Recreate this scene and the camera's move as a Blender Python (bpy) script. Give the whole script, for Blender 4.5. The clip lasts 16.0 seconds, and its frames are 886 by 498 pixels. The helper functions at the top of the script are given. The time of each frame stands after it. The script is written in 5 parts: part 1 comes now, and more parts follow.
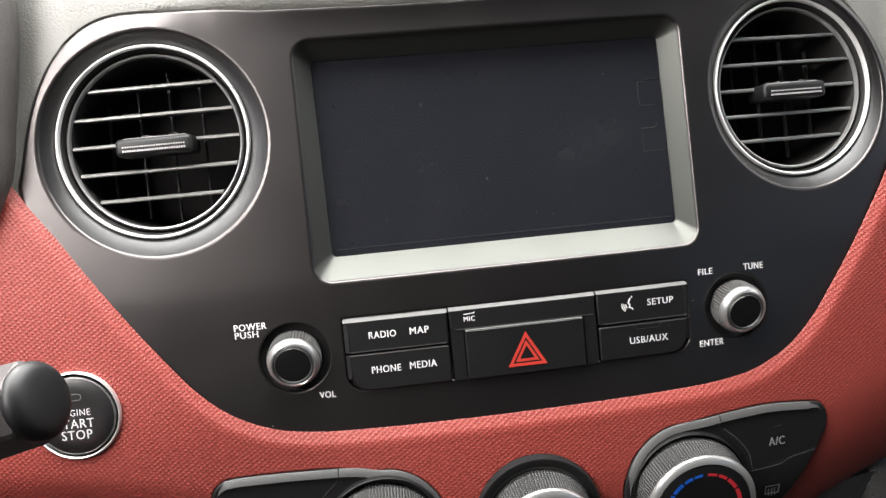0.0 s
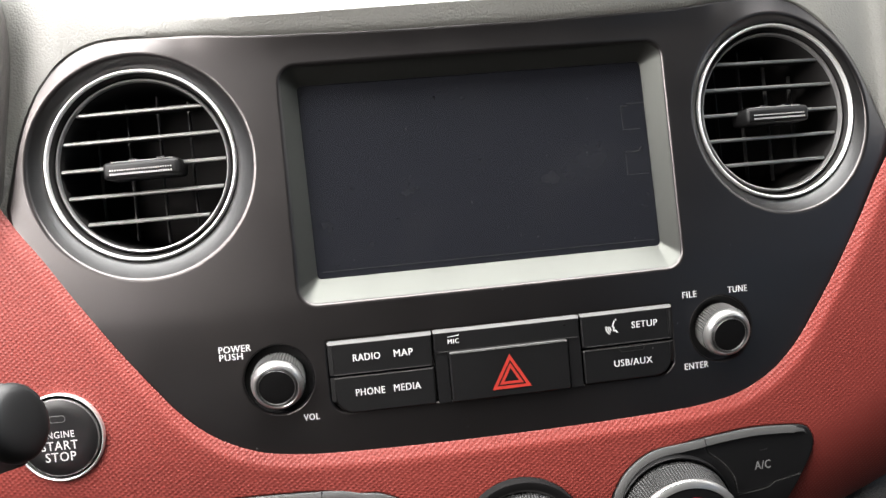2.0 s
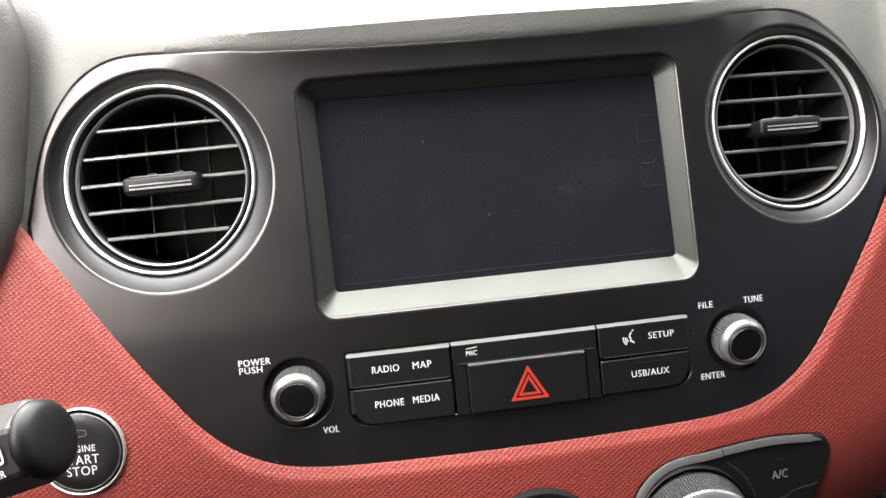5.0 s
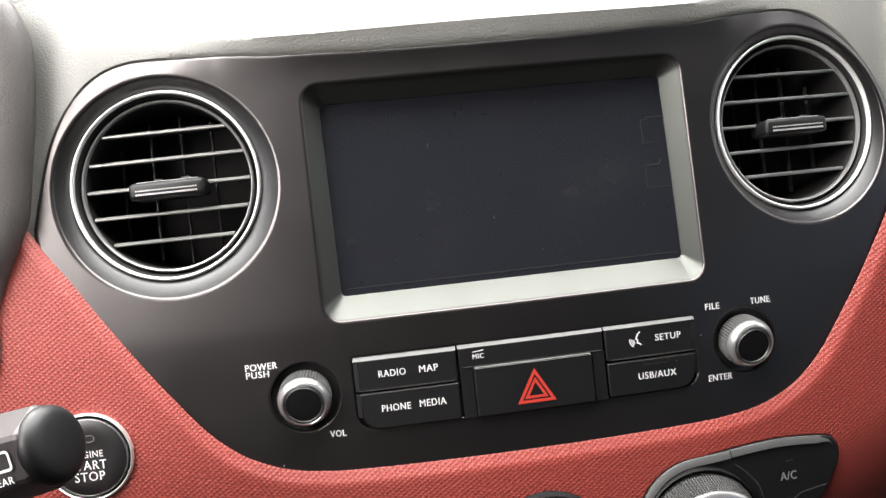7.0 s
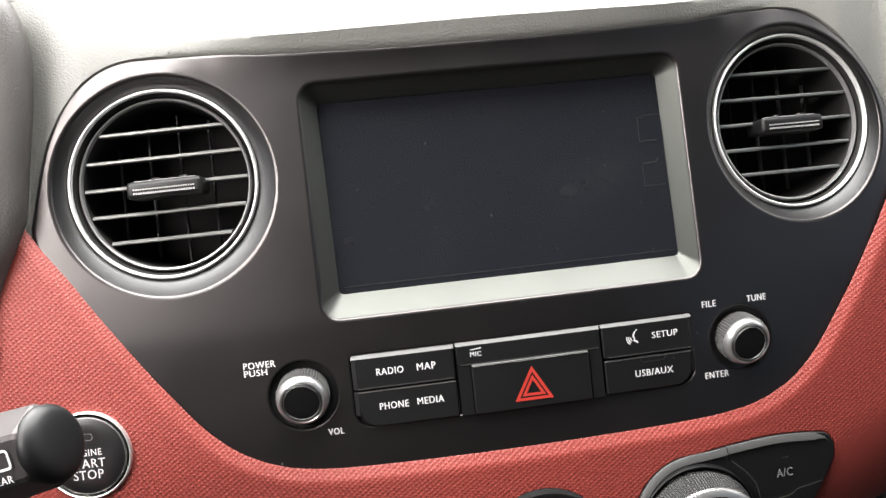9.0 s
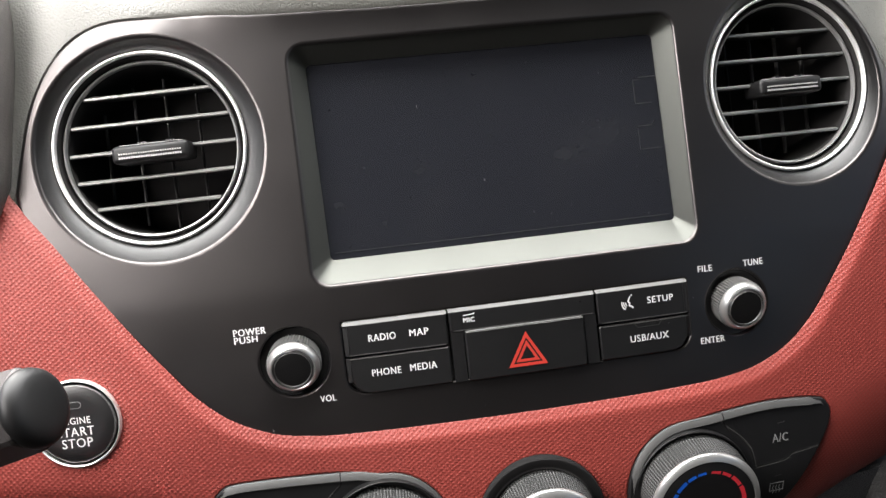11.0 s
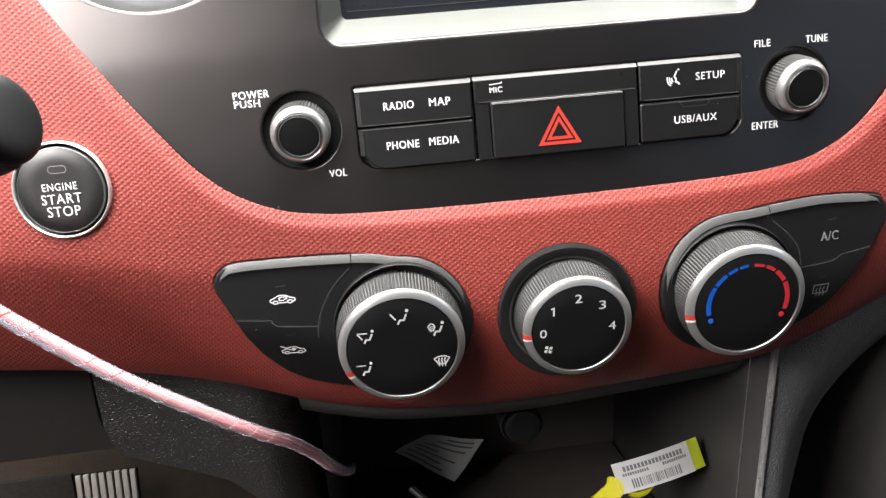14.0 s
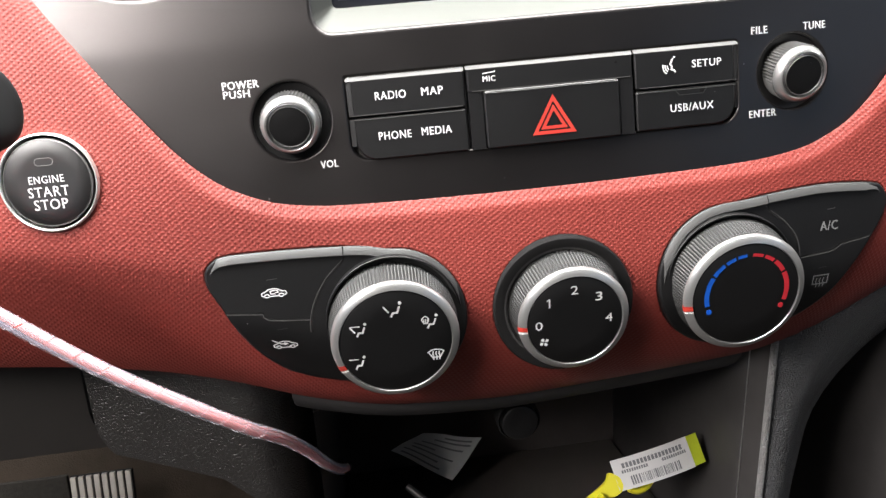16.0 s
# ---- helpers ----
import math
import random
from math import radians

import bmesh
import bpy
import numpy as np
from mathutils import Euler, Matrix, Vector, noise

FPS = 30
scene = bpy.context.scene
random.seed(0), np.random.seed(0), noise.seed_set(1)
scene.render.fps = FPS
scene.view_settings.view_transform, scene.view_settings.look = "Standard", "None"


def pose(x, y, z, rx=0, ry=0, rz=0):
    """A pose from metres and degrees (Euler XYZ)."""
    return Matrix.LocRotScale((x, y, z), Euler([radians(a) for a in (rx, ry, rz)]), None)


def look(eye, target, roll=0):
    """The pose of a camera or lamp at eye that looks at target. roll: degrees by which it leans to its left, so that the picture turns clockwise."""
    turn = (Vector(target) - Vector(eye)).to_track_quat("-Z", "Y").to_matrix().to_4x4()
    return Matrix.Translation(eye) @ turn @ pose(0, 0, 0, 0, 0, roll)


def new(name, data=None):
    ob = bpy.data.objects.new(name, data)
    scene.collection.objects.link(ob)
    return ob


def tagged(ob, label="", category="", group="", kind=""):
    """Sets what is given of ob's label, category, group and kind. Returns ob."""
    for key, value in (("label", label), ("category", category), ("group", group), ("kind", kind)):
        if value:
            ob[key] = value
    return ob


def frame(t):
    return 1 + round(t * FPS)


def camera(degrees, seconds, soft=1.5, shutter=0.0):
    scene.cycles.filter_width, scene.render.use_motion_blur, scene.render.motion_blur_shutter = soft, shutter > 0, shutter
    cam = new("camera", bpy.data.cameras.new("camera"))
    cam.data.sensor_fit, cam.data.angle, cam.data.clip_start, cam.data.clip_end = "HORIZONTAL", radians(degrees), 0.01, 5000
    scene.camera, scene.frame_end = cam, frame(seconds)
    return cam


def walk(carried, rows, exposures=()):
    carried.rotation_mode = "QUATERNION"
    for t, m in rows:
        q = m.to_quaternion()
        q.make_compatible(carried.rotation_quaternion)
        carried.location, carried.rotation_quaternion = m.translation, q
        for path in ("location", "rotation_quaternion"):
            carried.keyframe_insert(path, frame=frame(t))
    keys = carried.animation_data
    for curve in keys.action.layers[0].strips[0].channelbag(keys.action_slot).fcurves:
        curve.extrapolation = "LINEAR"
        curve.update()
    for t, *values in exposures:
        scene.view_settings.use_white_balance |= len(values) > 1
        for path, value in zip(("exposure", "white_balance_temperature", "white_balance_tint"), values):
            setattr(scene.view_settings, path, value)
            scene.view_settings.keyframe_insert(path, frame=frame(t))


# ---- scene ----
from mathutils.geometry import delaunay_2d_cdt

cam = camera(57.25, 16.0, soft=1.4)
PATH = [
    (0.0, (-0.07303, -0.29840, 1.08987), (0.04347, 0.59441, 0.65475), -2.637),
    (0.5, (-0.06423, -0.29840, 1.08440), (0.05052, 0.59318, 0.64632), -2.764),
    (1.0, (-0.06037, -0.29692, 1.08162), (0.05032, 0.59575, 0.64471), -3.129),
    (1.5, (-0.06328, -0.29922, 1.08633), (0.04841, 0.59917, 0.66156), -2.855),
    (2.0, (-0.06492, -0.30120, 1.09099), (0.04989, 0.60305, 0.67972), -2.627),
    (2.5, (-0.06790, -0.30227, 1.09268), (0.04841, 0.60654, 0.69200), -2.431),
    (3.0, (-0.06931, -0.30161, 1.09350), (0.04567, 0.60652, 0.69090), -2.465),
    (3.5, (-0.06990, -0.30248, 1.09350), (0.04238, 0.60766, 0.69471), -2.710),
    (4.0, (-0.07136, -0.30181, 1.09433), (0.04428, 0.60682, 0.69304), -2.714),
    (6.5, (-0.07329, -0.30087, 1.09353), (0.03799, 0.60746, 0.69034), -3.392),
    (7.0, (-0.07307, -0.30103, 1.09405), (0.03746, 0.60939, 0.69540), -3.540),
    (7.5, (-0.07293, -0.30157, 1.09389), (0.03943, 0.60903, 0.69616), -3.474),
    (8.0, (-0.07305, -0.30130, 1.09465), (0.03967, 0.60837, 0.69490), -3.439),
    (8.5, (-0.07327, -0.30148, 1.09523), (0.03920, 0.60731, 0.69342), -3.479),
    (11.0, (-0.07174, -0.29896, 1.08747), (0.04352, 0.59753, 0.65967), -3.692),
    (11.5, (-0.07414, -0.29670, 1.07857), (0.04044, 0.58535, 0.62156), -3.170),
    (12.0, (-0.07634, -0.29414, 1.06163), (0.03304, 0.56784, 0.56662), -2.586),
    (12.5, (-0.07737, -0.29171, 1.05136), (0.02476, 0.55613, 0.53104), -2.463),
    (13.0, (-0.07937, -0.29105, 1.04490), (0.01835, 0.54906, 0.51137), -2.553),
    (13.5, (-0.07856, -0.29125, 1.03570), (0.01454, 0.54262, 0.49166), -2.671),
    (14.0, (-0.07921, -0.29009, 1.03037), (0.01159, 0.54136, 0.48224), -2.760),
    (14.5, (-0.07825, -0.28860, 1.02524), (0.00606, 0.54325, 0.47669), -3.204),
    (15.0, (-0.07795, -0.28868, 1.02314), (0.00586, 0.54409, 0.47591), -3.359),
    (15.5, (-0.07745, -0.28861, 1.02292), (0.00904, 0.54486, 0.47717), -3.365),
    (16.0, (-0.07673, -0.28885, 1.02375), (0.01434, 0.54487, 0.47912), -3.124),
]
EXPOSURES = [(0.0, -0.30), (2.0, -0.28), (4.0, -0.27), (6.5, -0.25), (8.5, -0.25), (11.0, -0.33), (11.6, -0.31), (12.0, -0.10), (12.5, -0.03), (13.0, -0.05), (13.5, -0.02), (14.0, 0.23), (14.5, 0.24), (16.0, 0.23)]
walk(cam, [(t, look(eye, target, roll)) for t, eye, target, roll in PATH], EXPOSURES)

# ---------------------------------------------------------------- light
world = bpy.data.worlds.new("sky")
scene.world = world
world.use_nodes = True
wn = world.node_tree.nodes
sky = wn.new("ShaderNodeTexSky")
sky.sky_type, sky.sun_disc = "NISHITA", False
sky.sun_elevation, sky.sun_rotation = radians(38), radians(-23)
world.node_tree.links.new(sky.outputs[0], wn["Background"].inputs[0])
wn["Background"].inputs[1].default_value = 0.12


def lamp(name, kind, energy, m, color=(1, 1, 1), size=(1, 1), angle=0.5):
    data = bpy.data.lights.new(name, kind)
    data.energy, data.color = energy, color
    if kind == "AREA":
        data.shape, data.size, data.size_y = "RECTANGLE", size[0], size[1]
    if kind == "SUN":
        data.angle = radians(angle)
    ob = new(name, data)
    ob.matrix_world = m
    return ob


lamp("sun", "SUN", 4.0, look((-0.7, 2.0, 2.0), (0, 0.35, 0.6)), (1.0, 0.96, 0.9), angle=1.0)
lamp("windscreen_daylight", "AREA", 73.0, look((-0.165, 0.205, 1.405), (-0.09, 0.035, 0.95)), (1.0, 0.99, 0.97), (1.10, 0.80))
lamp("driver_window_daylight", "AREA", 12.0, look((-0.66, -0.37, 1.40), (-0.12, 0.0, 0.98)), (1.0, 0.95, 0.92), (0.48, 0.20))
lamp("rear_door_window_daylight", "AREA", 0.5, look((-0.73, -1.22, 1.41), (0.0, -0.45, 1.05)), (1.0, 0.90, 0.82), (0.70, 0.18))
lamp("passenger_window_daylight", "AREA", 1.9, look((0.72, 0.06, 1.29), (0.1, 0.02, 1.0)), (1.0, 0.98, 0.92), (0.60, 0.32))

# ---------------------------------------------------------------- materials


def material(name, color, rough=0.5, metal=0.0, spec=0.5, vary=0.0, vary_scale=60.0, bump=None, coat=0.0, alpha=1.0, trans=0.0):
    """Principled material with two scales of variation. bump: a function that wires a height and returns (socket, strength, distance)."""
    m = bpy.data.materials.new(name)
    m.use_nodes = True
    nt = m.node_tree
    b = nt.nodes["Principled BSDF"]
    b.inputs["Base Color"].default_value = (*color, 1)
    b.inputs["Roughness"].default_value = rough
    b.inputs["Metallic"].default_value = metal
    b.inputs["Specular IOR Level"].default_value = spec
    b.inputs["Coat Weight"].default_value = coat
    b.inputs["Alpha"].default_value = alpha
    b.inputs["Transmission Weight"].default_value = trans
    tc = nt.nodes.new("ShaderNodeTexCoord")
    if vary:
        n1 = nt.nodes.new("ShaderNodeTexNoise")
        n1.inputs["Scale"].default_value, n1.inputs["Detail"].default_value = vary_scale, 6
        nt.links.new(tc.outputs["Object"], n1.inputs["Vector"])
        mix = nt.nodes.new("ShaderNodeMix")
        mix.data_type = "RGBA"
        mix.inputs[6].default_value = (*[c * (1 - vary) for c in color], 1)
        mix.inputs[7].default_value = (*[min(1, c * (1 + vary)) for c in color], 1)
        nt.links.new(n1.outputs[0], mix.inputs[0])
        nt.links.new(mix.outputs[2], b.inputs["Base Color"])
        n2 = nt.nodes.new("ShaderNodeTexNoise")
        n2.inputs["Scale"].default_value, n2.inputs["Detail"].default_value = vary_scale * 0.35, 4
        nt.links.new(tc.outputs["Object"], n2.inputs["Vector"])
        rmap = nt.nodes.new("ShaderNodeMapRange")
        rmap.inputs[3].default_value, rmap.inputs[4].default_value = max(0.02, rough - 0.06), min(1, rough + 0.06)
        nt.links.new(n2.outputs[0], rmap.inputs[0])
        nt.links.new(rmap.outputs[0], b.inputs["Roughness"])
    if bump:
        height, strength, dist = bump(nt, tc)
        bn = nt.nodes.new("ShaderNodeBump")
        bn.inputs["Strength"].default_value, bn.inputs["Distance"].default_value = strength, dist
        nt.links.new(height, bn.inputs["Height"])
        nt.links.new(bn.outputs[0], b.inputs["Normal"])
    return m


def mth(nt, op, a, b=None):
    n = nt.nodes.new("ShaderNodeMath")
    n.operation = op
    for k, v in ((0, a), (1, b)):
        if v is None:
            continue
        if isinstance(v, (int, float)):
            n.inputs[k].default_value = v
        else:
            nt.links.new(v, n.inputs[k])
    return n.outputs[0]


def grain(scale, strength=0.6, dist=0.0004):
    """Leather-like grain: rounded pebbles of uneven size with furrows between."""
    def wire(nt, tc):
        warp = nt.nodes.new("ShaderNodeTexNoise")
        warp.inputs["Scale"].default_value = scale * 0.5
        nt.links.new(tc.outputs["Object"], warp.inputs["Vector"])
        add = nt.nodes.new("ShaderNodeVectorMath")
        add.operation = "MULTIPLY_ADD"
        nt.links.new(warp.outputs[1], add.inputs[0])
        add.inputs[1].default_value = (0.3 / scale,) * 3
        nt.links.new(tc.outputs["Object"], add.inputs[2])
        v = nt.nodes.new("ShaderNodeTexVoronoi")
        v.feature = "SMOOTH_F1"
        v.inputs["Scale"].default_value = scale
        v.inputs["Smoothness"].default_value = 0.2
        nt.links.new(add.outputs[0], v.inputs["Vector"])
        return mth(nt, "MULTIPLY", mth(nt, "MULTIPLY", v.outputs["Distance"], v.outputs["Distance"]), -1.3), strength, dist
    return wire


def fine(scale, strength=0.15, dist=0.0002):
    def wire(nt, tc):
        n = nt.nodes.new("ShaderNodeTexNoise")
        n.inputs["Scale"].default_value, n.inputs["Detail"].default_value = scale, 3
        nt.links.new(tc.outputs["Object"], n.inputs["Vector"])
        return n.outputs[0], strength, dist
    return wire


def weave(pitch, strength, dist):
    """Staggered raised nubs in slanting rows, as moulded into the red trim."""
    def wire(nt, tc):
        s = nt.nodes.new("ShaderNodeSeparateXYZ")
        nt.links.new(tc.outputs["Object"], s.inputs[0])
        k = 2 * math.pi / pitch
        c, q = math.cos(radians(33)) * k, math.sin(radians(33)) * k
        u = mth(nt, "ADD", mth(nt, "MULTIPLY", s.outputs[0], c), mth(nt, "MULTIPLY", s.outputs[2], q))
        v = mth(nt, "SUBTRACT", mth(nt, "MULTIPLY", s.outputs[2], c), mth(nt, "MULTIPLY", s.outputs[0], q))
        h = mth(nt, "MULTIPLY", mth(nt, "ADD", mth(nt, "SINE", u), 1.0), mth(nt, "ADD", mth(nt, "SINE", v), 1.0))
        return mth(nt, "MULTIPLY", h, 0.25), strength, dist
    return wire


M_FASCIA = material("satin_graphite_plastic", (0.0031, 0.0028, 0.0029), 0.33, 0.0, 0.95, 0.15, 90, fine(2500, 0.12))
M_FASCIA.node_tree.nodes["Principled BSDF"].inputs["Specular Tint"].default_value = (1.0, 0.93, 0.915, 1)
M_FRAME = material("satin_grey_paint", (0.012, 0.0118, 0.0112), 0.42, 0.0, 0.75, 0.08, 80, fine(2200, 0.10))
M_FRAME.node_tree.nodes["Principled BSDF"].inputs["Specular Tint"].default_value = (0.97, 1.0, 0.91, 1)
M_BUTTON = material("matt_black_plastic", (0.0048, 0.0046, 0.0048), 0.46, 0.0, 0.3, 0.2, 120, fine(3000, 0.12))
M_STALK = material("satin_black_stalk", (0.020, 0.0182, 0.0180), 0.50, 0.0, 0.4, 0.15, 120, fine(2500, 0.12))
M_STALK.node_tree.nodes["Principled BSDF"].inputs["Specular Tint"].default_value = (1.0, 0.90, 0.90, 1)
M_DISH = material("satin_graphite_dish", (0.0033, 0.0029, 0.0030), 0.38, 0.0, 0.8, 0.15, 90, fine(2500, 0.12))
M_EDGE = material("grey_button_edge", (0.042, 0.0416, 0.0405), 0.48, 0.12, 0.5, 0.06, 90)
# grey of the key chamfers, also used for painted glints on edges
M_CHAMFERGLINT = material("key_chamfer_and_glint_grey", (0.05, 0.049, 0.047), 0.4, 0.1, 0.4, 0.06, 90)
M_BLACK = material("black_plastic", (0.044, 0.041, 0.040), 0.5, 0.0, 0.3, 0.2, 100, fine(1500, 0.15))
M_GLOSSBLACK = material("gloss_black_plastic", (0.006, 0.006, 0.0065), 0.18, 0.0, 0.5, 0.1, 100)
M_RECESS = material("shadowed_black_plastic", (0.043, 0.041, 0.0405), 0.7, 0.0, 0.15)
M_RECESSWALL = material("dark_brown_black_plastic", (0.058, 0.051, 0.048), 0.7, 0.0, 0.2, 0.15, 60, fine(1200, 0.2))
M_GAP = material("dark_key_gap", (0.010, 0.0096, 0.0096), 0.8, 0.0, 0.1)
M_THROAT = material("black_duct_plastic", (0.022, 0.0207, 0.0204), 0.75, 0.0, 0.15)
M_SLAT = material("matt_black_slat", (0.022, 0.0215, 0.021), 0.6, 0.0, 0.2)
# grey stands in for light caught by the vanes' front edges
M_VANE = material("vane_painted_edge_light", (0.075, 0.073, 0.071), 0.5, 0.0, 0.3)
# paler than the black slats: the shine on their front edges, put into colour
M_LIPSHINE = material("slat_lip_painted_shine", (0.24, 0.236, 0.230), 0.34, 0.6, 0.5)
M_INNERRING = material("satin_grey_vent_ring", (0.30, 0.294, 0.29), 0.34, 0.65, 0.5, 0.05, 100)
M_CHROME = material("satin_chrome", (0.94, 0.93, 0.91), 0.34, 0.60, 0.5, 0.05, 100)
M_STARTRING = material("polished_chrome", (0.86, 0.855, 0.84), 0.30, 0.78, 0.5, 0.05, 100)
M_SILVER = material("satin_silver_paint", (0.46, 0.455, 0.447), 0.30, 0.82, 0.5, 0.05, 100, fine(3000, 0.05))
M_KNURL = material("knurled_grey_plastic", (0.022, 0.0217, 0.0212), 0.46, 0.2, 0.5, 0.08, 120)
M_TEETH = material("satin_grey_teeth", (0.11, 0.108, 0.105), 0.38, 0.5, 0.5)
M_GRIP = material("pale_grip_dots", (0.34, 0.33, 0.32), 0.35, 0.2, 0.5)
M_RED = material("coral_red_textured_plastic", (0.186, 0.0284, 0.0213), 0.54, 0.0, 0.40, 0.06, 40, weave(0.0017, 0.42, 0.0005))
M_DASH = material("grey_grained_dashboard", (0.142, 0.1395, 0.127), 0.48, 0.0, 0.6, 0.1, 50, grain(1000, 0.26, 0.0006))
M_DARKGRAIN = material("charcoal_grained_plastic", (0.060, 0.059, 0.058), 0.46, 0.0, 0.55, 0.12, 60, grain(1000, 0.65, 0.0007))
M_LEATHER = material("black_leather_grain", (0.018, 0.0165, 0.0155), 0.42, 0.0, 0.5, 0.15, 60, grain(1100, 0.6, 0.0007))
M_CHEEK = material("charcoal_leather_grain", (0.060, 0.0605, 0.063), 0.46, 0.0, 0.5, 0.12, 60, grain(1300, 0.85, 0.0007))
# black lowered further for the shade that the steering column throws here
M_KNEE = material("shaded_black_knee_plastic", (0.012, 0.0105, 0.0095), 0.55, 0.0, 0.3, 0.15, 60, fine(1200, 0.2))
M_BINNACLE = material("dark_grained_binnacle", (0.062, 0.056, 0.053), 0.5, 0.0, 0.4, 0.12, 60, grain(1000, 0.24, 0.0005))
M_WHITE = material("white_print", (0.60, 0.60, 0.59), 0.5)
M_GREYPRINT = material("pale_grey_print", (0.15, 0.15, 0.148), 0.5)
M_REDPRINT = material("red_print", (0.36, 0.03, 0.02), 0.45)
M_BLUEPRINT = material("blue_print", (0.006, 0.085, 0.44), 0.45)
M_REDARC = material("warm_red_print", (0.42, 0.02, 0.03), 0.45)
M_CARPET = material("dark_carpet", (0.02, 0.018, 0.016), 0.9, 0.0, 0.1, 0.4, 300, fine(900, 0.6, 0.001))
M_FLOORMAT = material("brown_floor_mat", (0.034, 0.026, 0.020), 0.85, 0.0, 0.1, 0.3, 60, fine(700, 0.5, 0.001))
M_METAL = material("brushed_pedal_metal", (0.34, 0.315, 0.285), 0.45, 0.4, 0.5, 0.1, 120)
M_PAPER = material("white_paper", (0.58, 0.575, 0.57), 0.7, 0.0, 0.3, 0.04, 60)
M_INK = material("faded_ink", (0.16, 0.16, 0.17), 0.7)
M_YELLOW = material("yellow_plastic", (0.66, 0.60, 0.02), 0.42, 0.0, 0.5, 0.08, 80)
M_LIME = material("lime_plastic", (0.48, 0.56, 0.03), 0.42, 0.0, 0.5, 0.08, 80)
# unseen linings, colour darkened so that screen and fascia mirror a dim cabin
M_CABIN = material("darkened_cabin_lining", (0.045, 0.0435, 0.042), 0.85, 0.0, 0.2, 0.1, 20)
M_SEAT = material("dark_cabin_fabric", (0.035, 0.0336, 0.0322), 0.9, 0.0, 0.2, 0.2, 40)
M_WIREPINK = material("pink_red_wire", (0.62, 0.125, 0.115), 0.4)
M_WIREGREY = material("pale_wire", (0.31, 0.27, 0.35), 0.4)


def dust(m, seed, layers, color=(0.22, 0.215, 0.21)):
    """Scatters specks over a material. layers: (cells a metre, size, share kept, stretch, turn in degrees)."""
    nt = m.node_tree
    b = nt.nodes["Principled BSDF"]
    tc = nt.nodes.new("ShaderNodeTexCoord")
    total = None
    for k, (cells, size, share, stretch, turn) in enumerate(layers):
        mp = nt.nodes.new("ShaderNodeMapping")
        mp.inputs["Location"].default_value = (seed + 3.1 * k, 0, seed - 1.7 * k)
        mp.inputs["Rotation"].default_value = (0, radians(turn), 0)
        mp.inputs["Scale"].default_value = (1, 1, stretch)
        nt.links.new(tc.outputs["Object"], mp.inputs["Vector"])
        wob = nt.nodes.new("ShaderNodeTexNoise")
        wob.inputs["Scale"].default_value = cells * 2.2
        nt.links.new(tc.outputs["Object"], wob.inputs["Vector"])
        add = nt.nodes.new("ShaderNodeVectorMath")
        add.operation = "MULTIPLY_ADD"
        nt.links.new(wob.outputs[1], add.inputs[0])
        add.inputs[1].default_value = (0.35 / cells,) * 3
        nt.links.new(mp.outputs[0], add.inputs[2])
        v = nt.nodes.new("ShaderNodeTexVoronoi")
        v.inputs["Scale"].default_value = cells
        nt.links.new(add.outputs[0], v.inputs["Vector"])
        sep = nt.nodes.new("ShaderNodeSeparateColor")
        nt.links.new(v.outputs["Color"], sep.inputs[0])
        spot = mth(nt, "MULTIPLY", mth(nt, "LESS_THAN", v.outputs["Distance"], mth(nt, "MULTIPLY", sep.outputs[2], size)), mth(nt, "GREATER_THAN", sep.outputs[0], 1 - share))
        spot = mth(nt, "MULTIPLY", spot, mth(nt, "ADD", mth(nt, "MULTIPLY", sep.outputs[1], 0.8), 0.2))
        total = spot if total is None else mth(nt, "MAXIMUM", total, spot)
    mix = nt.nodes.new("ShaderNodeMix")
    mix.data_type = "RGBA"
    old = b.inputs["Base Color"]
    if old.links:
        nt.links.new(old.links[0].from_socket, mix.inputs[6])
    else:
        mix.inputs[6].default_value = old.default_value
    mix.inputs[7].default_value = (*color, 1)
    nt.links.new(total, mix.inputs[0])
    nt.links.new(mix.outputs[2], old)


dust(M_FASCIA, 2.3, ((240, 0.11, 0.05, 1.0, 0), (130, 0.06, 0.07, 0.5, 25)), (0.14, 0.137, 0.134))
dust(M_BUTTON, 5.1, ((300, 0.10, 0.05, 1.0, 0),))


